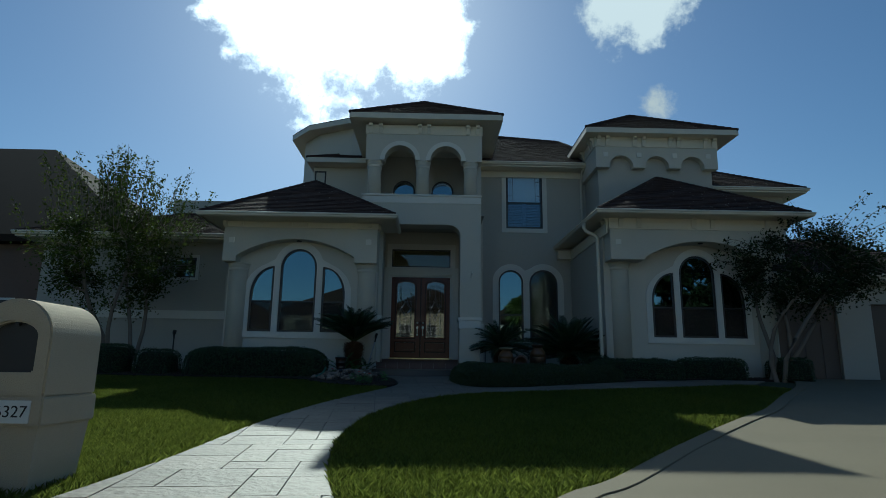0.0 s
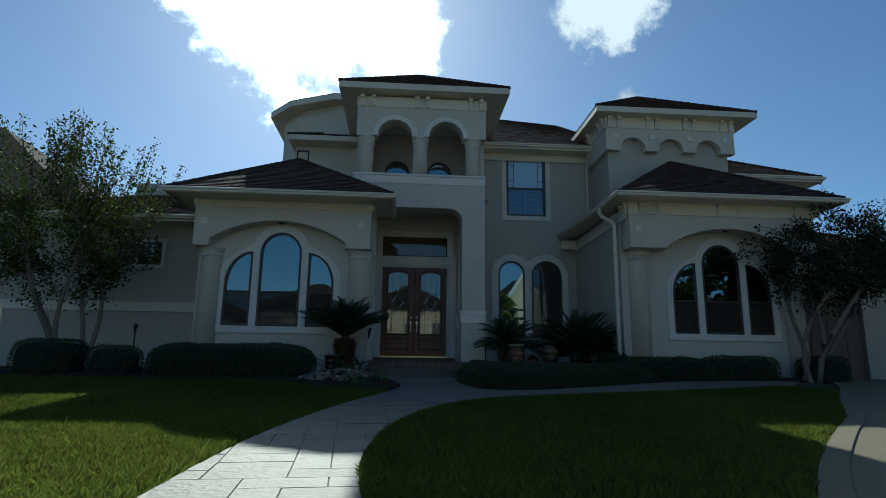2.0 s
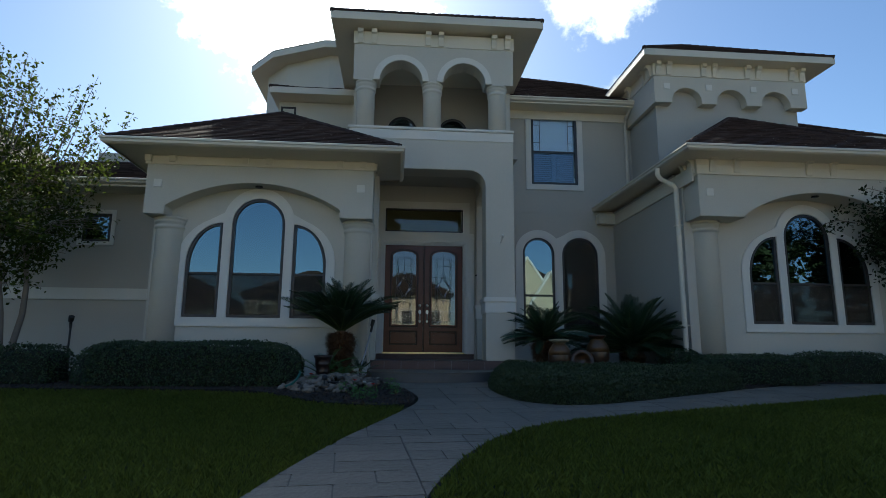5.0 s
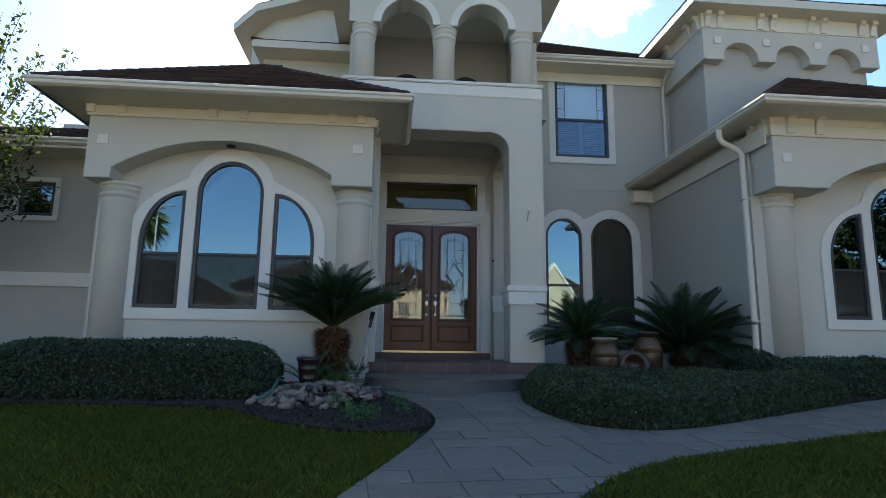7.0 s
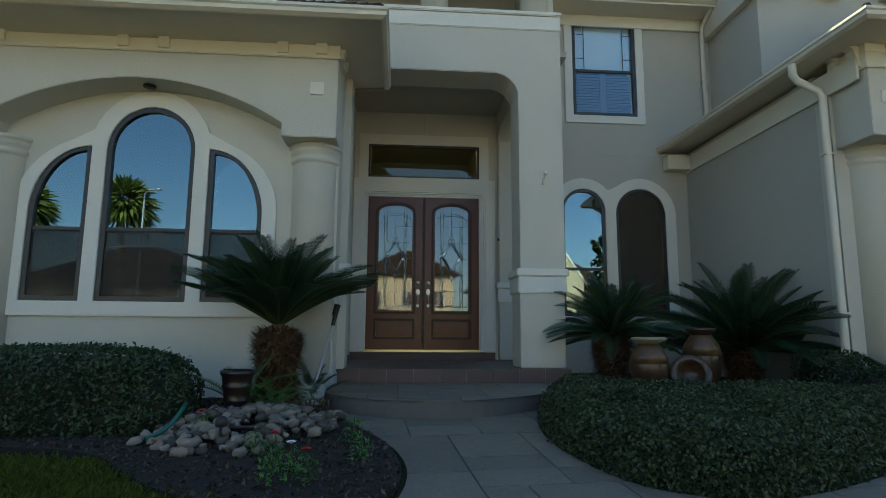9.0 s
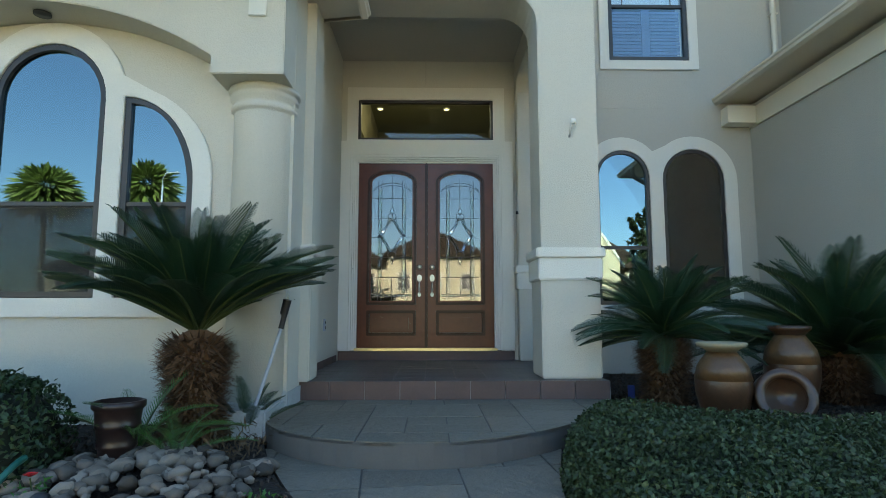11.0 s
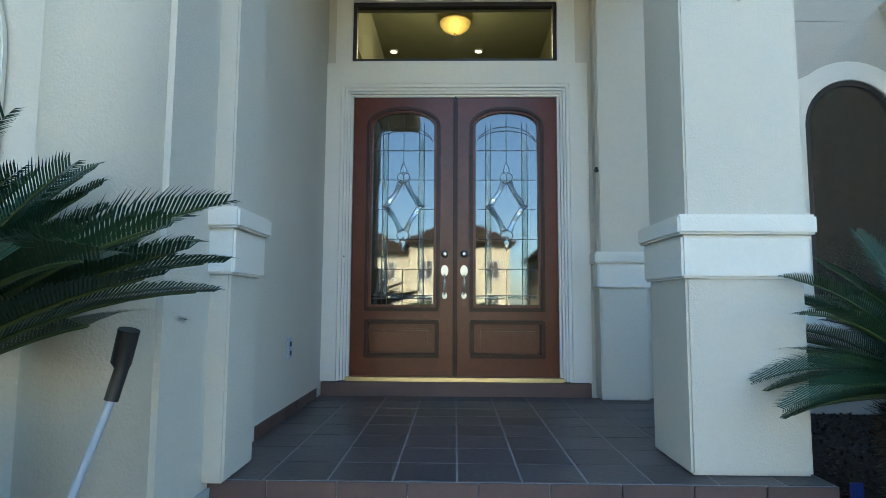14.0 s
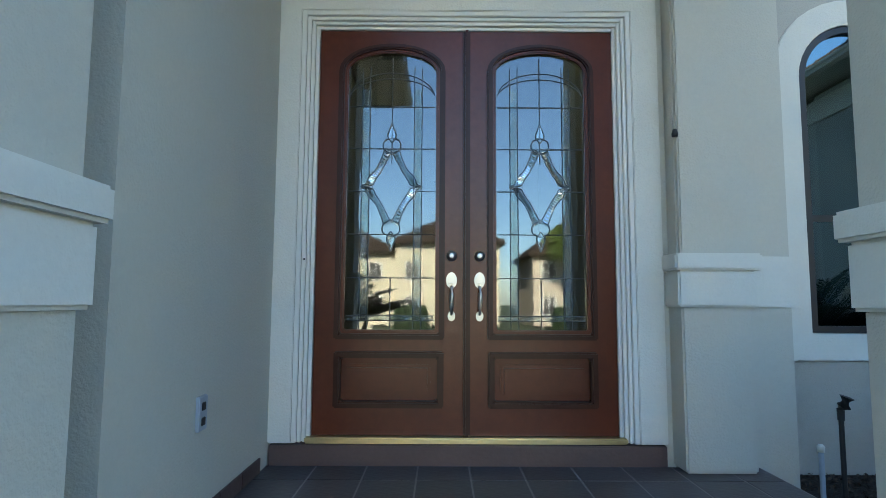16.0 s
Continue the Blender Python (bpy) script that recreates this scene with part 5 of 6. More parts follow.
FRONDS = [frond_mesh("frond", 1.0, a, 84, frng, width=0.185) for a in (0.30, 0.5, 0.7)]
YOUNG = [frond_mesh("young_frond", 1.0, a, 40, frng, mat=FROND_YOUNG) for a in (0.7, 0.9)]


def sago(x, y, z0, trunk_h, trunk_r, count, reach, label, seed, low=5, pups=(), lean=0.0):
    g = np.random.default_rng(seed)
    t = thing("sago_palm", (x, y, z0), label, "palm", "sago palms")
    prof = [(trunk_r * 1.15, -0.05), (trunk_r * 0.95, trunk_h * 0.2), (trunk_r * 0.9, trunk_h * 0.45), (trunk_r * 1.18, trunk_h * 0.7), (trunk_r * 1.25, trunk_h * 0.88), (trunk_r * 0.8, trunk_h), (trunk_r * 0.2, trunk_h + 0.06)]
    tr = part("trunk", lathe(prof, (x, y, z0), 20), PALM_TRUNK, t, "shaggy brown trunk of old leaf bases")
    n = int(5600 * trunk_h)
    a, h = g.uniform(0, 2 * math.pi, n), g.uniform(0, trunk_h, n)
    r = trunk_r * np.interp(h / trunk_h, (0, 0.2, 0.45, 0.7, 0.88, 1), (1.1, 0.93, 0.88, 1.15, 1.2, 0.8)) + g.uniform(0, 0.025, n)
    base = np.stack((x + r * np.cos(a), y + r * np.sin(a), z0 + h), 1)
    out = np.stack((np.cos(a), np.sin(a), g.uniform(-0.7, 0.9, n)), 1)
    out /= np.linalg.norm(out, axis=1)[:, None]
    side = np.stack((-np.sin(a), np.cos(a), np.zeros(n)), 1)
    ln = g.uniform(0.03, 0.115, n)[:, None]
    wd = g.uniform(0.005, 0.018, n)[:, None]
    q = np.stack((base - side * wd, base + side * wd, base + out * ln + side * wd * 0.3, base + out * ln - side * wd * 0.3), 1)
    tagged(part("fibre", quads_mesh("fibre", q), PALM_TRUNK, tr), kind="stuff")
    for i in range(count):
        s = i / max(1, count - 1)
        el = low + (68 - low) * s ** 1.1 + g.normal(0, 5)
        az = i * 137.5 + g.normal(0, 9)
        k = reach * g.uniform(0.85, 1.1) * (1.0 - 0.18 * s)
        ob = new("frond", FRONDS[int(g.integers(0, 2 if s < 0.3 else 3))])
        ob.parent = t
        ob.matrix_parent_inverse = Matrix.Translation(-t.location)
        ob.matrix_basis = pose(x, y, z0 + trunk_h + 0.02, 0, -el, az) @ pose(0, 0, 0, g.normal(0, 14)) @ Matrix.Scale(k, 4)
    for px, py, pz, scale, m in pups:
        for i in range(9):
            ob = new("frond", (YOUNG if m else FRONDS)[i % 2])
            ob.parent = t
            ob.matrix_parent_inverse = Matrix.Translation(-t.location)
            ob.matrix_basis = pose(px, py, pz, 0, -(30 + 5 * i), i * 137.5 + seed) @ Matrix.Scale(scale * g.uniform(0.8, 1.1), 4)
    return t


sago(-2.08, 13.55, 0.56, 0.80, 0.17, 88, 1.17, "dark green sago palm with a shaggy brown trunk", 21, low=26,
     pups=((-2.28, 13.12, 0.60, 0.72, True), (-1.98, 13.05, 0.58, 0.5, True), (-1.77, 13.80, 0.62, 0.46, False)))
sago(1.74, 14.86, 0.58, 0.70, 0.17, 64, 1.05, "dark green sago palm beside the porch pillar", 22, low=-8)
sago(3.72, 15.25, 0.58, 0.5, 0.20, 80, 1.58, "dark green sago palm behind the fountain urns", 23, low=0)

# ---------------------------------------------------------------- trees


def tree(x, y, z0, seed, stems, centre, radii, sprays, leaf, label, twigs, per_twig, leaf_size, droop=0.0):
    """Several bare leaning stems that carry a broad crown: limbs run out to all parts of the crown, twigs bear small leaves, and long wands rise above it."""
    g = np.random.default_rng(seed)
    t = thing("tree", (x, y, z0), label, "tree")
    C, R = Vector(centre), Vector(radii)
    tops, pts = [], []
    for i in range(stems):
        a = 2 * math.pi * (i + g.uniform(0, 0.5)) / stems
        foot = Vector((x + 0.16 * math.cos(a), y + 0.16 * math.sin(a), z0 - 0.05))
        head = C + Vector((R.x * 0.5 * math.cos(a), R.y * 0.5 * math.sin(a), g.uniform(-0.2, 0.5) * R.z))
        path = [foot]
        for k in range(1, 9):
            f = k / 8
            p = foot.lerp(head, f)
            p += Vector((0.22 * math.sin(f * 5 + i), 0.18 * math.cos(f * 4 + 2 * i), 0.35 * math.sin(math.pi * f)))
            path.append(p)
        part("trunk", tube(path, [0.062 * (1 - 0.72 * k / 8) for k in range(9)], 8), BARK, t)
        tops += path[3:]
    wood = bmesh.new()
    for i in range(twigs):
        d = Vector(g.normal(0, 1, 3)).normalized() * g.uniform(0.25, 1.0) ** 0.5
        end = C + Vector((d.x * R.x, d.y * R.y, d.z * R.z))
        end.z += 0.22 * R.z * noise.noise(end * 0.9) * 2
        start = min(tops, key=lambda q: (q - end).length + 0.4 * max(0.0, q.z - end.z))
        mid = start.lerp(end, 0.5) + Vector((0, 0, 0.12))
        tube([start, mid, end], [0.016, 0.010, 0.004], 4, wood)
        for k in range(per_twig):
            f = g.uniform(0.35, 1.0)
            p = (mid.lerp(end, (f - 0.5) * 2) if f > 0.5 else start.lerp(mid, f * 2))
            pts.append(tuple(p + Vector(g.normal(0, 0.13, 3))))
    for i in range(sprays):
        a, f = g.uniform(0, 2 * math.pi), g.uniform(0.0, 0.95)
        base = C + Vector((R.x * f * math.cos(a), R.y * f * math.sin(a), R.z * 0.7 * math.sqrt(1 - f * f)))
        out = Vector((math.cos(a) * f * 0.55, math.sin(a) * f * 0.4, 1.0 - droop)).normalized()
        ln = g.uniform(0.8, 2.1) * (1 - 0.25 * f)
        path = [base + out * ln * s + Vector((0.05 * math.sin(4 * s + i), 0, -droop * 0.7 * s * s)) for s in (0, 0.35, 0.7, 1.0)]
        tube(path, [0.012, 0.009, 0.006, 0.003], 4, wood)
        for k in range(60):
            s = g.uniform(0, 1) ** 0.8
            q = path[0].lerp(path[3], s)
            pts.append(tuple(q + Vector(g.normal(0, 0.055 + 0.06 * (1 - s), 3))))
    tagged(part("branch", wood, BARK, t), kind="stuff")
    tagged(part("crown", quads_mesh("crown", leaf_quads(np.array(pts), leaf_size, g, up=0.1, ratio=0.55)), leaf, t), kind="stuff")
    return t


tree(-8.2, 13.9, 0.55, 41, 5, (-8.75, 13.9, 3.55), (2.25, 1.7, 1.55), 95, TREE_LEAF, "multi-stemmed crape myrtle tree with thin green foliage", 250, 48, 0.085)
tree(8.75, 13.4, 0.55, 52, 5, (10.0, 13.4, 3.40), (2.3, 1.3, 1.15), 26, TREE_DARK, "multi-stemmed crape myrtle tree with dark drooping foliage", 210, 70, 0.085, droop=0.75)

# ---------------------------------------------------------------- mailbox


def mailbox():
    t = thing("mailbox", (-2.20, 3.15, -0.06), "cream stucco masonry mailbox pillar with an arched top", "mailbox")
    x0, x1, y0, y1 = -2.47, -1.94, 2.74, 3.36
    cx = (x0 + x1) / 2
    arch = lambda k: arched(x0 + k, x1 - k, 0.57 + k, 0.98, 0.265 - k * 0.6, 24)
    hole = arched(cx - 0.165, cx + 0.165, 0.735, 0.98, 0.10, 14)
    part("head", plate(arch(0), [hole], y0, y1, bevel=0.012), MAIL, t)
    part("rear_plug", plate(hole, [], y1 - 0.06, y1 - 0.012), MAIL, t)
    part("mail_door", plate(hole, [], y0 + 0.05, y0 + 0.07), BLACK, t, "black metal mailbox door")
    part("latch", box(cx - 0.015, cx + 0.015, y0 + 0.02, y0 + 0.052, 1.055, 1.09, 0.004), BLACK, t)
    part("collar", box(x0 - 0.012, x1 + 0.012, y0 - 0.012, y1 + 0.012, 0.375, 0.572, 0.012), MAIL, t)
    bm = bmesh.new()
    lo = [bm.verts.new((a, b, -0.2)) for a, b in ((x0 + 0.06, y0 + 0.05), (x1 - 0.06, y0 + 0.05), (x1 - 0.06, y1 - 0.05), (x0 + 0.06, y1 - 0.05))]
    hi = [bm.verts.new((a, b, 0.377)) for a, b in ((x0 + 0.012, y0 + 0.012), (x1 - 0.012, y0 + 0.012), (x1 - 0.012, y1 - 0.012), (x0 + 0.012, y1 - 0.012))]
    bm.faces.new(lo[::-1])
    bm.faces.new(hi)
    for i in range(4):
        bm.faces.new((lo[i], lo[(i + 1) % 4], hi[(i + 1) % 4], hi[i]))
    part("pedestal", bm, MAIL, t)
    plate_ob = part("number_plate", box(x0 + 0.03, x0 + 0.47, y0 - 0.024, y0 - 0.012, 0.40, 0.55, 0.003), PLATE, t, "white plate with black house number")
    cu = bpy.data.curves.new("house_number", "FONT")
    cu.body, cu.size, cu.align_x, cu.extrude = "16327", 0.110, "RIGHT", 0.001
    tmp = bpy.data.objects.new("house_number", cu)
    scene.collection.objects.link(tmp)
    bpy.context.view_layer.update()
    data = bpy.data.meshes.new_from_object(tmp.evaluated_get(bpy.context.evaluated_depsgraph_get()))
    bpy.data.objects.remove(tmp)
    data.transform(Matrix.Translation((x0 + 0.455, y0 - 0.0255, 0.44)) @ pose(0, 0, 0, 90))
    data.materials.clear()
    part("house_number", data, INK, plate_ob, "black numerals 16327")


mailbox()

# ---------------------------------------------------------------- urns, stones and small things


def urn(name, at, prof, label, m=None, shoulder_from=0):
    t = thing(name, at, label, "urn", "fountain urns")
    k = Matrix.Translation(at) @ (m or Matrix())
    body = part("body", lathe(prof, (0, 0, 0), 32, k), CLAY, t)
    if shoulder_from:
        part("shoulder", lathe([(r + 0.003, h) for r, h in prof[shoulder_from:]], (0, 0, 0), 32, k), CLAY_TAN, t, "tan worn glaze on the shoulder")
    return t, k


AMPHORA = [(0.10, 0.0), (0.13, 0.03), (0.20, 0.16), (0.245, 0.32), (0.25, 0.42), (0.22, 0.52), (0.15, 0.60), (0.12, 0.63)]
t, k = urn("fountain_urn", (1.83, 13.75, 0.60), [(r * 0.82, h) for r, h in AMPHORA], "upright glazed brown clay fountain urn with a pale rim", shoulder_from=4)
part("rim", lathe([(0.10, 0.625), (0.13, 0.65), (0.175, 0.665), (0.185, 0.69), (0.17, 0.70), (0.12, 0.685), (0.09, 0.66), (0.09, 0.60)], (0, 0, 0), 32, k), CLAY_LIGHT, t, "pale worn clay rim")
t, k = urn("fountain_urn", (2.73, 14.41, 0.58), [(r * 0.9, h * 1.2) for r, h in AMPHORA], "tall brown clay fountain urn standing behind", shoulder_from=4)
part("rim", lathe([(0.12, 0.75), (0.145, 0.78), (0.17, 0.80), (0.17, 0.83), (0.13, 0.83), (0.10, 0.80)], (0, 0, 0), 32, k), CLAY, t)
t, k = urn("fallen_urn", (2.30, 13.80, 0.80), [(0.08, 0.0), (0.14, 0.04), (0.215, 0.18), (0.235, 0.30), (0.215, 0.40), (0.19, 0.44), (0.16, 0.44), (0.185, 0.38), (0.20, 0.28), (0.17, 0.14), (0.02, 0.10)], "brown clay urn lying on its side, mouth open", pose(0, 0.12, 0, 74, 0, -18) @ Matrix.Scale(0.9, 4))
part("rim", lathe([(0.19, 0.435), (0.225, 0.45), (0.23, 0.475), (0.20, 0.485), (0.155, 0.475), (0.15, 0.45), (0.155, 0.44)], (0, 0, 0), 32, k), CLAY, t)
t = thing("planter_pot", (-2.25, 12.95, 0.62), "dark brown ribbed glazed planter pot on the stones", "pot")
part("body", lathe([(r * 0.86, h) for r, h in [(0.10, 0), (0.115, 0.03), (0.12, 0.09), (0.132, 0.10), (0.132, 0.12), (0.128, 0.13), (0.14, 0.21), (0.15, 0.22), (0.15, 0.24), (0.145, 0.25), (0.155, 0.32), (0.175, 0.335), (0.175, 0.37), (0.155, 0.375), (0.145, 0.34)]], (-2.25, 12.95, 0.62), 28), CLAY_DARK, t)
part("soil", lathe([(0.118, 0.33), (0.124, 0.335), (0.09, 0.35)], (-2.25, 12.95, 0.62), 16), MULCH, t)

# river stones
srng = np.random.default_rng(31)
STONES = []
for i in range(6):
    bm = bmesh.new()
    bmesh.ops.create_icosphere(bm, subdivisions=2, radius=1)
    for v in bm.verts:
        c = v.co.copy()
        v.co = c * (1 + 0.5 * noise.noise(c * 1.7 + Vector((i * 7.1, 0, 0)))) * 1.0
        v.co.z *= 0.62
    smooth(bm, 70)
    data = bpy.data.meshes.new("stone")
    bm.to_mesh(data)
    bm.free()
    data.materials.append(STONE)
    STONES.append(data)


def stones(name, label, poly, n, size, lift=0.03, heap=None):
    xs, ys = [p[0] for p in poly], [p[1] for p in poly]
    t = thing(name, (sum(xs) / len(xs), sum(ys) / len(ys), 0.55), label, "stones")
    p = scatter_in(poly, n, srng)
    for i, q in enumerate(p):
        s = size * srng.uniform(0.55, 1.35)
        ob = new("stone", STONES[i % 6])
        ob.parent = t
        ob.matrix_parent_inverse = Matrix.Translation(-t.location)
        z = q[2] + lift + s * 0.35 + (heap(q[0], q[1]) if heap else 0)
        ob.matrix_basis = pose(q[0], q[1], z, *srng.uniform(-25, 25, 2), srng.uniform(0, 360)) @ Matrix.Diagonal((s, s * srng.uniform(0.7, 1.0), s, 1))


stones("river_stone_heap", "heap of pale tan river stones round the planter pot", [(-2.95, 12.25), (-2.5, 11.95), (-1.85, 11.95), (-1.5, 12.5), (-1.5, 13.15), (-2.2, 13.3), (-2.8, 13.2)], 298, 0.047,
       heap=lambda x, y: 0.10 * max(0.0, 1 - ((x + 2.2) ** 2 + (y - 12.75) ** 2) / 0.55))
stones("river_stones", "scattered tan river stones round the urns", [(1.23, 14.3), (1.86, 13.5), (3.05, 13.35), (4.16, 13.5), (4.12, 14.2), (3.14, 14.4), (2.32, 14.2), (1.58, 14.9)], 200, 0.045)

t = thing("plant_tag", (1.50, 15.19, 0.62), "small blue plastic plant tag in the mulch", "tag")
part("tag_card", box(1.465, 1.535, 15.18, 15.195, 0.66, 0.80, 0.004), BLUE_TAG, t)
part("tag_stake", box(1.49, 1.51, 15.183, 15.192, 0.54, 0.67, 0.002), BLACK, t)
# pole propped beside the palm
t = thing("garden_spotlight", (-1.78, 13.80, 0.62), "black spotlight head on a leaning grey metal shaft", "garden light")
part("shaft", tube([(-1.80, 13.75, 0.60), (-1.70, 13.85, 1.00), (-1.60, 13.95, 1.42)], 0.014, 10), STEEL, t, "grey metal shaft")
part("head", tube([(-1.605, 13.945, 1.40), (-1.585, 13.96, 1.50), (-1.59, 13.965, 1.52), (-1.56, 13.95, 1.63)], [0.022, 0.022, 0.032, 0.034], 12), BLACK, t, "black lamp head")
for x, y, z, h in ((1.34, 16.95, 0.62, 0.74), (1.19, 16.9, 0.62, 0.58)):
    t = thing("garden_spotlight", (x, y, z), "black stake spotlight behind the porch corner", "garden light")
    part("shaft", tube([(x, y, z - 0.05), (x, y, z + h - 0.12)], 0.014, 10), STEEL if h < 0.7 else BLACK, t)
    if h > 0.7:
        part("head", tube([(x, y, z + h - 0.13), (x, y, z + h - 0.07), (x + 0.005, y - 0.02, z + h - 0.05), (x + 0.02, y - 0.03, z + h)], [0.018, 0.02, 0.036, 0.038], 12), BLACK, t)
    else:
        part("cap", lathe([(0.018, 0), (0.02, 0.03), (0.012, 0.04)], (x, y, z + h - 0.13), 10), JAMB, t)

t = thing("garden_spotlight", (-7.10, 14.40, 0.58), "black stake spotlight beside the side wing", "garden light")
part("shaft", tube([(-7.10, 14.40, 0.52), (-7.10, 14.40, 1.46)], 0.018, 10), BLACK, t)
part("head", tube([(-7.10, 14.40, 1.44), (-7.10, 14.39, 1.52), (-7.09, 14.36, 1.56), (-7.06, 14.32, 1.64)], [0.022, 0.026, 0.045, 0.05], 12), BLACK, t)

# stepped cheek blocks beside the landing
t = thing("step_block", (-1.85, 14.0, 0.56), "weathered grey concrete cheek block beside the steps", "block", "cheek blocks")
part("block", box(-2.35, -1.66, 13.72, 14.30, 0.50, 0.80, 0.015), BLOCK, t)
t = thing("step_block", (-1.85, 14.5, 0.56), "white painted cheek block beside the porch", "block", "cheek blocks")
part("block", box(-2.30, -1.685, 14.30, 14.93, 0.50, 0.87, 0.015), BLOCK, t)
part("cap", box(-2.30, -1.74, 14.26, 14.90, 0.87, 0.98, 0.015), TRIM, t)

# edging strip on the stones, blue path light, black uplight, loose clippings
t = thing("garden_edging", (-2.0, 12.35, 0.52), "black plastic edging strip lying on the stones", "edging")
part("strip", tube(curve_through([(-2.45, 12.35, 0.585), (-2.1, 12.3, 0.60), (-1.75, 12.32, 0.60), (-1.5, 12.5, 0.585)], 6), 0.013, 6), BLACK, t)
t = thing("path_light", (-2.05, 12.05, 0.48), "small black path light standing among the stones", "garden light")
part("stake", tube([(-2.05, 12.05, 0.45), (-2.04, 12.06, 0.66)], 0.012, 8), BLACK, t)
part("head", lathe([(0.02, 0), (0.045, 0.01), (0.04, 0.06), (0.02, 0.075)], (-2.04, 12.06, 0.64), 14), BLACK, t)
t = thing("path_light", (1.36, 14.05, 0.58), "small blue path light in the mulch", "garden light")
part("body", lathe([(0.02, 0.0), (0.028, 0.02), (0.028, 0.10), (0.018, 0.115)], (1.36, 14.05, 0.59), 14), HOSE_BLUE, t)
t = thing("path_light", (1.85, 13.75, 0.58), "black cylindrical uplight in the mulch", "garden light")
part("body", tube([(1.85, 13.75, 0.57), (1.83, 13.72, 0.70), (1.80, 13.68, 0.80)], [0.02, 0.04, 0.045], 12), BLACK, t)
p = scatter_in([(-2.57, 13.1), (-1.68, 13.0), (-1.64, 14.0), (-2.58, 14.2)], 500, srng)
p[:, 2] += 0.05 + 0.12 * srng.random(len(p)) ** 2
clip_leaves = mesh_object("dry_clippings", quads_mesh("dry_clippings", leaf_quads(p, 0.10, srng, up=0.5, ratio=0.14)), MULCH_DRY)
tagged(clip_leaves, "dry brown leaf litter round the palm foot", "leaf litter", kind="stuff")

# garden hose and flowers
t = thing("garden_hose", (-2.6, 12.2, 0.5), "coiled green garden hose at the hedge foot", "hose")
part("hose", tube(curve_through([(-2.50, 12.60, 0.74), (-2.48, 12.48, 0.72), (-2.50, 12.36, 0.64), (-2.56, 12.26, 0.57), (-2.63, 12.18, 0.54)], 6), 0.018, 8), HOSE, t)


def flower(x, y, petals, label):
    z = ground_z(y) + 0.03
    t = thing("flower", (x, y, z), label, "flower", "bedding flowers")
    p = np.stack((srng.normal(x, 0.042, 70), srng.normal(y, 0.042, 70), z + srng.uniform(0.0, 0.17, 70)), 1)
    tagged(part("leaves", quads_mesh("leaves", leaf_quads(p, 0.042, srng, up=0.1, ratio=0.35)), FROND_YOUNG, t), kind="stuff")
    part("stem", tube([(x, y, z - 0.02), (x + 0.01, y, z + 0.1), (x, y - 0.01, z + 0.19)], 0.004, 5), RACHIS, t)
    if petals:
        q = []
        for i in range(12):
            a = i * 0.524
            for r, h in ((0.035, 0.0), (0.02, 0.012)):
                c = Vector((x, y - 0.01, z + 0.195 + h))
                o = Vector((math.cos(a), math.sin(a), 0.5)) * r
                s = Vector((-math.sin(a), math.cos(a), 0)) * r * 0.35
                q.append([tuple(c), tuple(c + o * 0.7 + s), tuple(c + o), tuple(c + o * 0.7 - s)])
        part("blossom", quads_mesh("blossom", np.array(q)), petals, t)


for x, y, m, l in ((-2.30, 12.35, RED, "small red flower in the mulch bed"), (-1.55, 11.7, RED, "small red flower in the mulch bed"), (-1.38, 11.46, WHITE, "small white flower in the mulch bed"),
                   (-1.75, 11.9, None, "green bedding plant without blossom"), (-0.98, 11.75, None, "green bedding plant without blossom"), (-1.45, 11.25, None, "green bedding plant without blossom"),
                   (-1.1, 12.2, None, "green bedding plant without blossom"), (-1.25, 11.3, RED, "small red flower in the mulch bed")):
    flower(x, y, m, l)

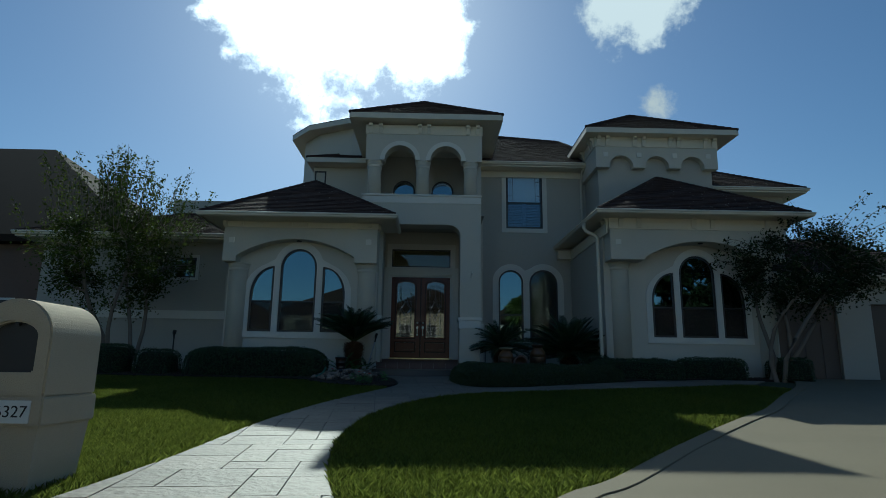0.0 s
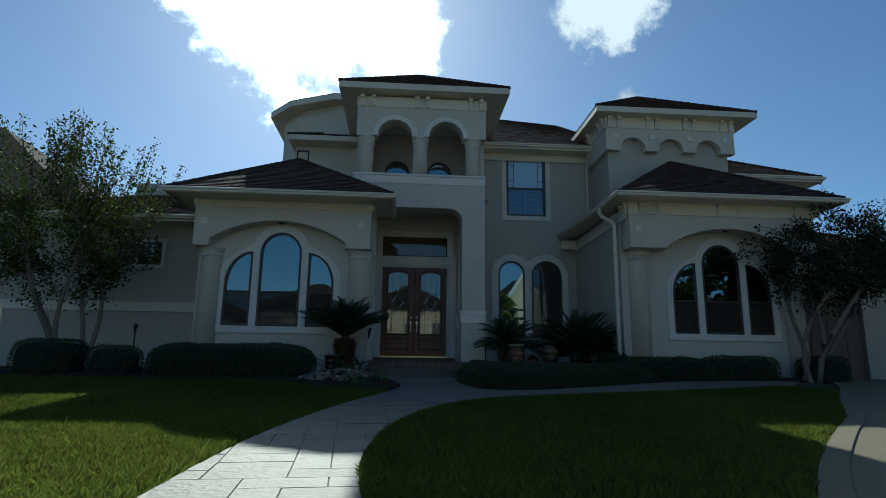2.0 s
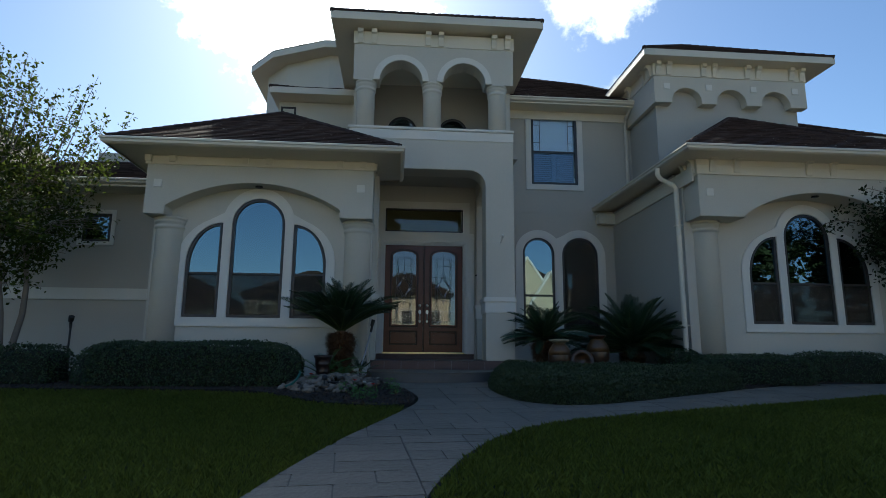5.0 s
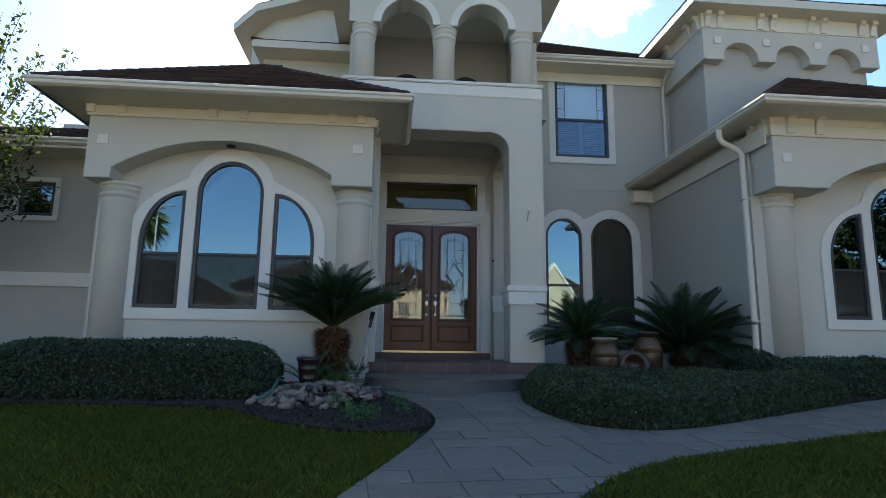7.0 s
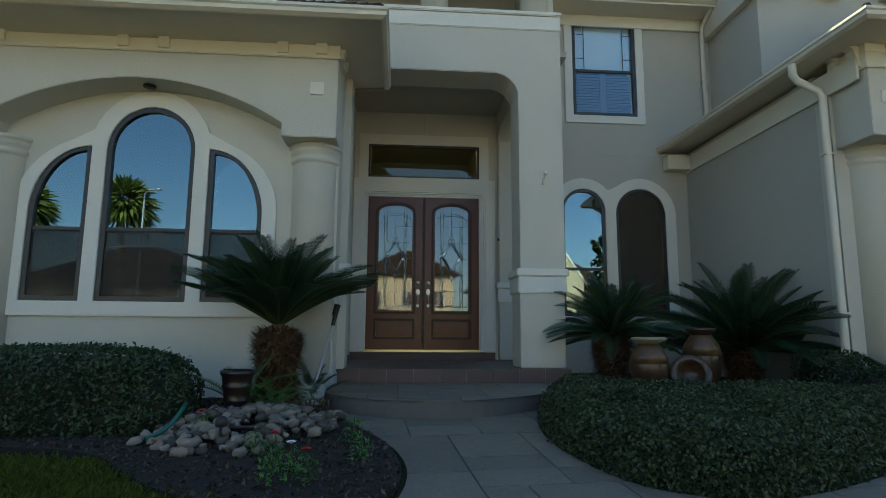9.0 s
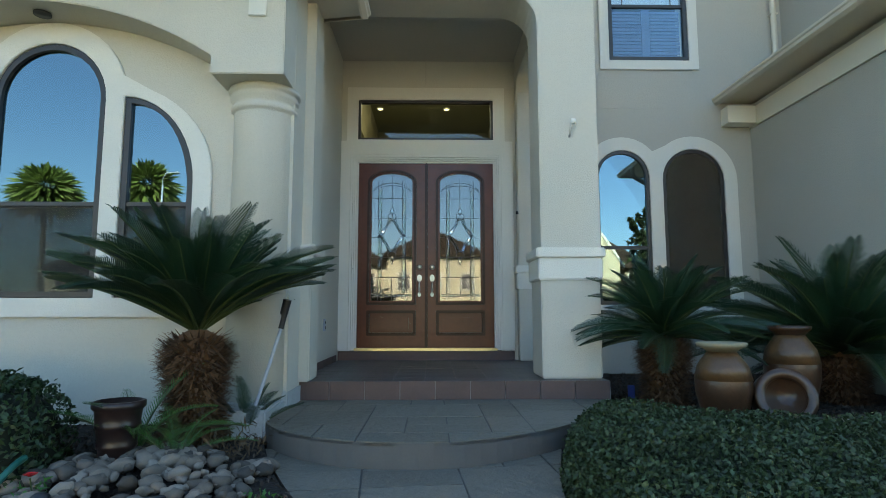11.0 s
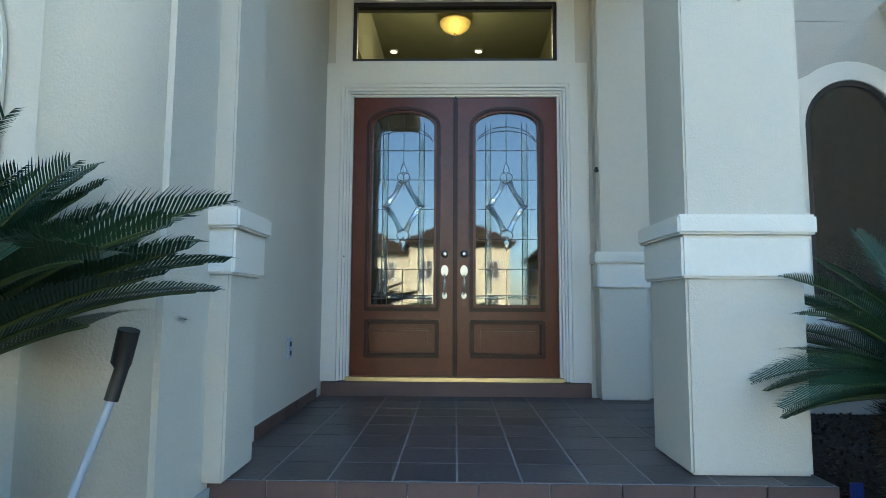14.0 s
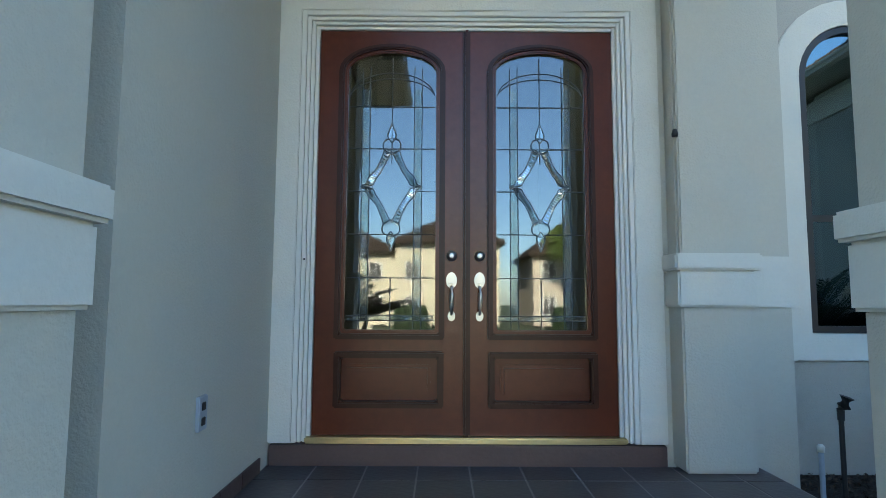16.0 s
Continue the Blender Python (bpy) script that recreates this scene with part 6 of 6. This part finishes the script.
# ---------------------------------------------------------------- neighbouring houses


def plain_house(name, x0, x1, y0, y1, z0, eave, top, wall_mat, label, face, storeys=2, gable=None):
    """A neighbouring house: walls, hipped roof, windows with white frames on the side that faces the street."""
    t = thing(name, ((x0 + x1) / 2, (y0 + y1) / 2, z0), label, "house", "neighbouring houses")
    part("wall", box(x0, x1, y0, y1, z0, eave), wall_mat, t)
    bm = bmesh.new()
    o = 0.5
    A = [(x0 - o, y0 - o, eave), (x1 + o, y0 - o, eave), (x1 + o, y1 + o, eave), (x0 - o, y1 + o, eave)]
    ym = (y0 + y1) / 2
    run = min((y1 - y0) / 2, (x1 - x0) / 2 - 0.5)
    R = [(x0 + run, ym, top), (x1 - run, ym, top)]
    v = [bm.verts.new(p) for p in A] + [bm.verts.new(p) for p in R] + [bm.verts.new((p[0], p[1], p[2] - 0.25)) for p in A]
    for f in ((0, 1, 5, 4), (1, 2, 5), (2, 3, 4, 5), (3, 0, 4), (0, 6, 7, 1), (1, 7, 8, 2), (2, 8, 9, 3), (3, 9, 6, 0), (9, 8, 7, 6)):
        bm.faces.new([v[i] for i in f])
    bmesh.ops.recalc_face_normals(bm, faces=bm.faces[:])
    part("roof", bm, FAR_ROOF, t)
    yf = y1 if face > 0 else y0
    n = int((x1 - x0) / 2.6)
    for s in range(storeys):
        for i in range(n):
            cx = x0 + (i + 0.5) * (x1 - x0) / n
            zb = z0 + 0.9 + s * 2.9
            w = part("window", plate(rect(cx - 0.62, cx + 0.62, zb - 0.08, zb + 1.58), [rect(cx - 0.5, cx + 0.5, zb, zb + 1.5)], yf - 0.03, yf + 0.06), TRIM, t)
            part("pane", box(cx - 0.5, cx + 0.5, yf - 0.02, yf + 0.03, zb, zb + 1.5), FRAME, w)
            part("muntin", box(cx - 0.03, cx + 0.03, yf + 0.03, yf + 0.05, zb, zb + 1.5), TRIM, w)
            part("muntin", box(cx - 0.5, cx - 0.03, yf + 0.03, yf + 0.05, zb + 0.7, zb + 0.76), TRIM, w)
    return t


plain_house("neighbour_house", -44, -10.9, 18.5, 37.5, 0.4, 5.0, 11.8, BRICKISH, "brown neighbouring house with a steep dark roof", -1, 1)
plain_house("opposite_house", -15, -4.7, -40, -28, -0.1, 6.2, 9.2, FAR_WALL, "cream two-storey house across the street", 1)
plain_house("opposite_house", -4.6, 4.2, -39, -27.2, -0.1, 7.0, 9.9, FAR_WALL, "cream two-storey house across the street with a tall front", 1)
gabled = plain_house("opposite_house", 7, 20, -38, -27, -0.1, 6.0, 11.0, FAR_WALL_2, "tan gabled two-storey house across the street", 1)
plain_house("opposite_house", -33, -17.5, -41, -29, -0.1, 5.4, 9.2, FAR_WALL_2, "tan two-storey house across the street", 1)
plain_house("opposite_house", 23, 38, -40, -28, -0.1, 6.0, 9.2, FAR_WALL, "cream two-storey house across the street", 1)
for cx, half, top_z, yg in ((12.6, 2.6, 11.0, -26.5), (15.0, 2.0, 9.4, -25.9)):
    part("gable", plate([(cx - half, 0.0), (cx + half, 0.0), (cx + half, top_z - half * 1.5), (cx, top_z), (cx - half, top_z - half * 1.5)], [], yg - 1.5, yg), FAR_WALL, gabled)
    for sx in (-1, 1):
        e = [(cx, top_z + 0.25), (cx + sx * (half + 0.4), top_z - half * 1.5 - 0.35), (cx + sx * (half + 0.4), top_z - half * 1.5 - 0.7), (cx, top_z - 0.12)]
        part("gable_trim", plate(e, [], yg - 1.5, yg + 0.15), TRIM, gabled, "white gable board")


def street_palm(x, y, h, seed):
    g = np.random.default_rng(seed)
    t = thing("fan_palm", (x, y, -0.1), "tall fan palm across the street", "palm", "street palms")
    part("trunk", tube([(x, y, -0.2), (x + 0.1, y, h * 0.5), (x + 0.05, y, h)], [0.24, 0.19, 0.17], 10), BARK, t)
    n = 1500
    d = g.normal(size=(n, 3))
    d /= np.linalg.norm(d, axis=1)[:, None]
    d[:, 2] = np.where(d[:, 2] < -0.75, -d[:, 2], d[:, 2])
    hub = np.array((x + 0.05, y, h))
    length = g.uniform(1.5, 3.0, n)[:, None] * min(1.0, h / 10)
    side = np.cross(d, g.normal(size=(n, 3)))
    side /= np.linalg.norm(side, axis=1)[:, None]
    a, b = hub + d * length * 0.45, hub + d * length + np.array((0, 0, -0.25)) * length
    m = (a + b) / 2
    q = np.stack((a, m + side * 0.12, b, m - side * 0.12), 1)
    tagged(part("crown", quads_mesh("crown", q), PALM_LEAF, t), kind="stuff")
    for k in range(22):
        az, el = k * 2.4, -0.3 + 1.6 * (k / 21)
        v = Vector((math.cos(az) * math.cos(el), math.sin(az) * math.cos(el), math.sin(el)))
        part("leaf_stalk", tube([Vector(hub), Vector(hub) + v * 0.9], [0.03, 0.015], 4), RACHIS, t)


for i, (x, y, h) in enumerate(((-22.4, -24, 11.2), (-30.2, -24.3, 11.0), (9.5, -25, 7.0))):
    street_palm(x, y, h, 60 + i)
for i, (x, y, h) in enumerate(((21, -21, 12.5), (30, -23, 14.0), (40, -22, 13.5), (51, -23, 14.5))):
    tree(x, y, -0.1, 80 + i, 4, (x, y, h * 0.56), (5.2, 4.0, h * 0.38), 30, TREE_DARK, "tall leafy street tree across the road", 330, 26, 0.55)
lamp_post = thing("street_lamp", (-16.9, -15, -0.1), "grey steel street lamp with a curved arm", "street lamp")
part("pole", tube([(-16.9, -15, -0.1), (-16.9, -15, 9.3)], [0.09, 0.055], 10), STEEL, lamp_post)
part("arm", tube([(-16.9, -15, 9.3), (-16.8, -14.8, 9.7), (-16.5, -14.6, 9.95), (-15.9, -14.4, 9.95)], 0.035, 8), STEEL, lamp_post)
part("head", lathe([(0.05, 0.05), (0.16, 0.02), (0.18, -0.04), (0.10, -0.09)], (-15.8, -14.4, 9.93), 16), STEEL, lamp_post)
for i, (x, y, s) in enumerate(((-3, -22, 1.3), (1.5, -21.5, 1.1), (-8, -23, 1.2), (9, -22, 1.3))):
    hedge("round_shrub", x - s, x + s, y - s * 0.8, y + s * 0.8, 1.6, "rounded green shrub before a house across the street", category="shrub", seed=70 + i, density=120, size=0.16)

# ---------------------------------------------------------------- floor pieces, last
tile_x, tile_y = 0.306, 0.306
mesh_tile = {}
for i in range(10):
    for j in range(9):
        x0, y0 = -1.745 + i * tile_x, 14.94 + j * tile_y
        x1, y1 = min(x0 + tile_x, 1.235), min(y0 + tile_y, 17.36)
        if x1 - x0 < 0.05 or y1 - y0 < 0.05:
            continue
        key = (round(x1 - x0, 3), round(y1 - y0, 3))
        if key not in mesh_tile:
            bm = box(0.005, key[0] - 0.005, 0.005, key[1] - 0.005, -0.012, 0.0, 0.002)
            mesh_tile[key] = bpy.data.meshes.new("tile")
            bm.to_mesh(mesh_tile[key])
            bm.free()
            mesh_tile[key].materials.append(TILE)
        ob = new("tile", mesh_tile[key])
        ob.parent = porch
        ob.location = (x0, y0, PORCH_Z)
riser_mesh = bpy.data.meshes.new("riser_tile")
bm = box(0.003, 0.328, -0.016, 0.0, 0.004, 0.172, 0.003)
bm.to_mesh(riser_mesh)
bm.free()
riser_mesh.materials.append(TILE_RISER)
for i in range(9):
    ob = new("riser_tile", riser_mesh)
    ob.parent = porch
    ob.location = (-1.745 + i * 0.331, 14.929, 0.714)
skirt_mesh = bpy.data.meshes.new("skirting_tile")
bm = box(0, 0.012, 0.004, tile_y - 0.004, 0.0, 0.085, 0.002)
bm.to_mesh(skirt_mesh)
bm.free()
skirt_mesh.materials.append(TILE_RISER)
for j in range(5):
    ob = new("skirting_tile", skirt_mesh)
    ob.parent = porch
    ob.location = (-1.743, 15.68 + j * tile_y, PORCH_Z)


def pave(poly, owner, name, z_of, mat, angle, rng, unit=0.30, origin=(0, 0)):
    """Stamped slabs in a random ashlar bond, cut to the outline, each a little uneven."""
    ca, sa = math.cos(radians(angle)), math.sin(radians(angle))
    loc = [((x - origin[0]) * ca + (y - origin[1]) * sa, -(x - origin[0]) * sa + (y - origin[1]) * ca) for x, y in poly]
    us, vs = [p[0] for p in loc], [p[1] for p in loc]
    nu, nv = int((max(us) - min(us)) / unit) + 3, int((max(vs) - min(vs)) / unit) + 3
    taken = np.zeros((nu, nv), bool)
    for i in range(nu):
        for j in range(nv):
            if taken[i, j]:
                continue
            w, h = ((2, 2), (2, 1), (1, 1), (3, 2), (2, 1), (1, 2), (2, 2))[int(rng.integers(0, 7))]
            while w > 1 and (i + w > nu or taken[i:i + w, j].any()):
                w -= 1
            while h > 1 and (j + h > nv or taken[i:i + w, j:j + h].any()):
                h -= 1
            taken[i:i + w, j:j + h] = True
            u0, v0 = min(us) + i * unit, min(vs) + j * unit
            cell = clip(loc, u0 + 0.006, u0 + w * unit - 0.006, v0 + 0.006, v0 + h * unit - 0.006)
            if len(cell) < 3:
                continue
            area = abs(sum(a[0] * b[1] - b[0] * a[1] for a, b in zip(cell, cell[1:] + cell[:1]))) / 2
            if area < 0.004:
                continue
            world_pts = [(origin[0] + u * ca - v * sa, origin[1] + u * sa + v * ca) for u, v in cell]
            lift = rng.uniform(0.004, 0.008)
            bm = bmesh.new()
            n = len(world_pts)
            lo = [bm.verts.new((x, y, z_of(y) - 0.02)) for x, y in world_pts]
            hi = [bm.verts.new((x, y, z_of(y) + lift)) for x, y in world_pts]
            try:
                bm.faces.new(hi)
                for k in range(n):
                    bm.faces.new((lo[k], lo[(k + 1) % n], hi[(k + 1) % n], hi[k]))
            except ValueError:
                bm.free()
                continue
            bmesh.ops.recalc_face_normals(bm, faces=bm.faces[:])
            ob = mesh_object(name, bm, mat)
            ob.parent = owner


prng = np.random.default_rng(17)
pave(WALK, walkway, "paver", ground_z, PAVER, 5, prng, 0.30)
pave(land_poly, landing, "paver", lambda y: 0.710, PAVER, 0, prng, 0.30, (-0.4, 13.0))

# ---------------------------------------------------------------- setting out
# the garden lies askew to the house: the walk runs a few degrees off the axis of the door
OFF_HOUSE = {"double_door": (-0.005, 0.0, 0.045), "ceiling_lamp": (0.0, 0.0, 0.0), "downlight": (0.0, 0.0, 0.0), "door_chime_button": (-0.005, 0.0, 0.045), "outdoor_outlet": (-0.06, 0.0, 0.04),
             "door_sensor": (-0.03, -0.12, 0.04), "wall_spotlight": (-0.10, 0.0, 0.05), "downspout": (0.0, 0.0, 0.0), "porch_floor": (-0.06, 0.0, 0.0), "landing_step": (-0.10, 0.05, 0.0)}
STAY = ("house", "neighbour_house", "opposite_house", "fan_palm", "street_lamp", "ground", "road", "driveway", "kerb", "walkway", "grass", "planting_bed", "mulch_chips", "dry_clippings", "jasmine_bed", "river_stone", "sun", "foyer", "camera")
for ob in list(scene.objects):
    if ob.parent or ob.type == "CAMERA":
        continue
    kind = ob.name.split(".")[0]
    if kind in OFF_HOUSE:
        ob.location += Vector(OFF_HOUSE[kind])
    elif not kind.startswith(STAY) and ob.location.y > -10:
        x, y, z = ob.location
        ob.location = (x + 0.078 * (y - 15.2), y + 0.1, z)
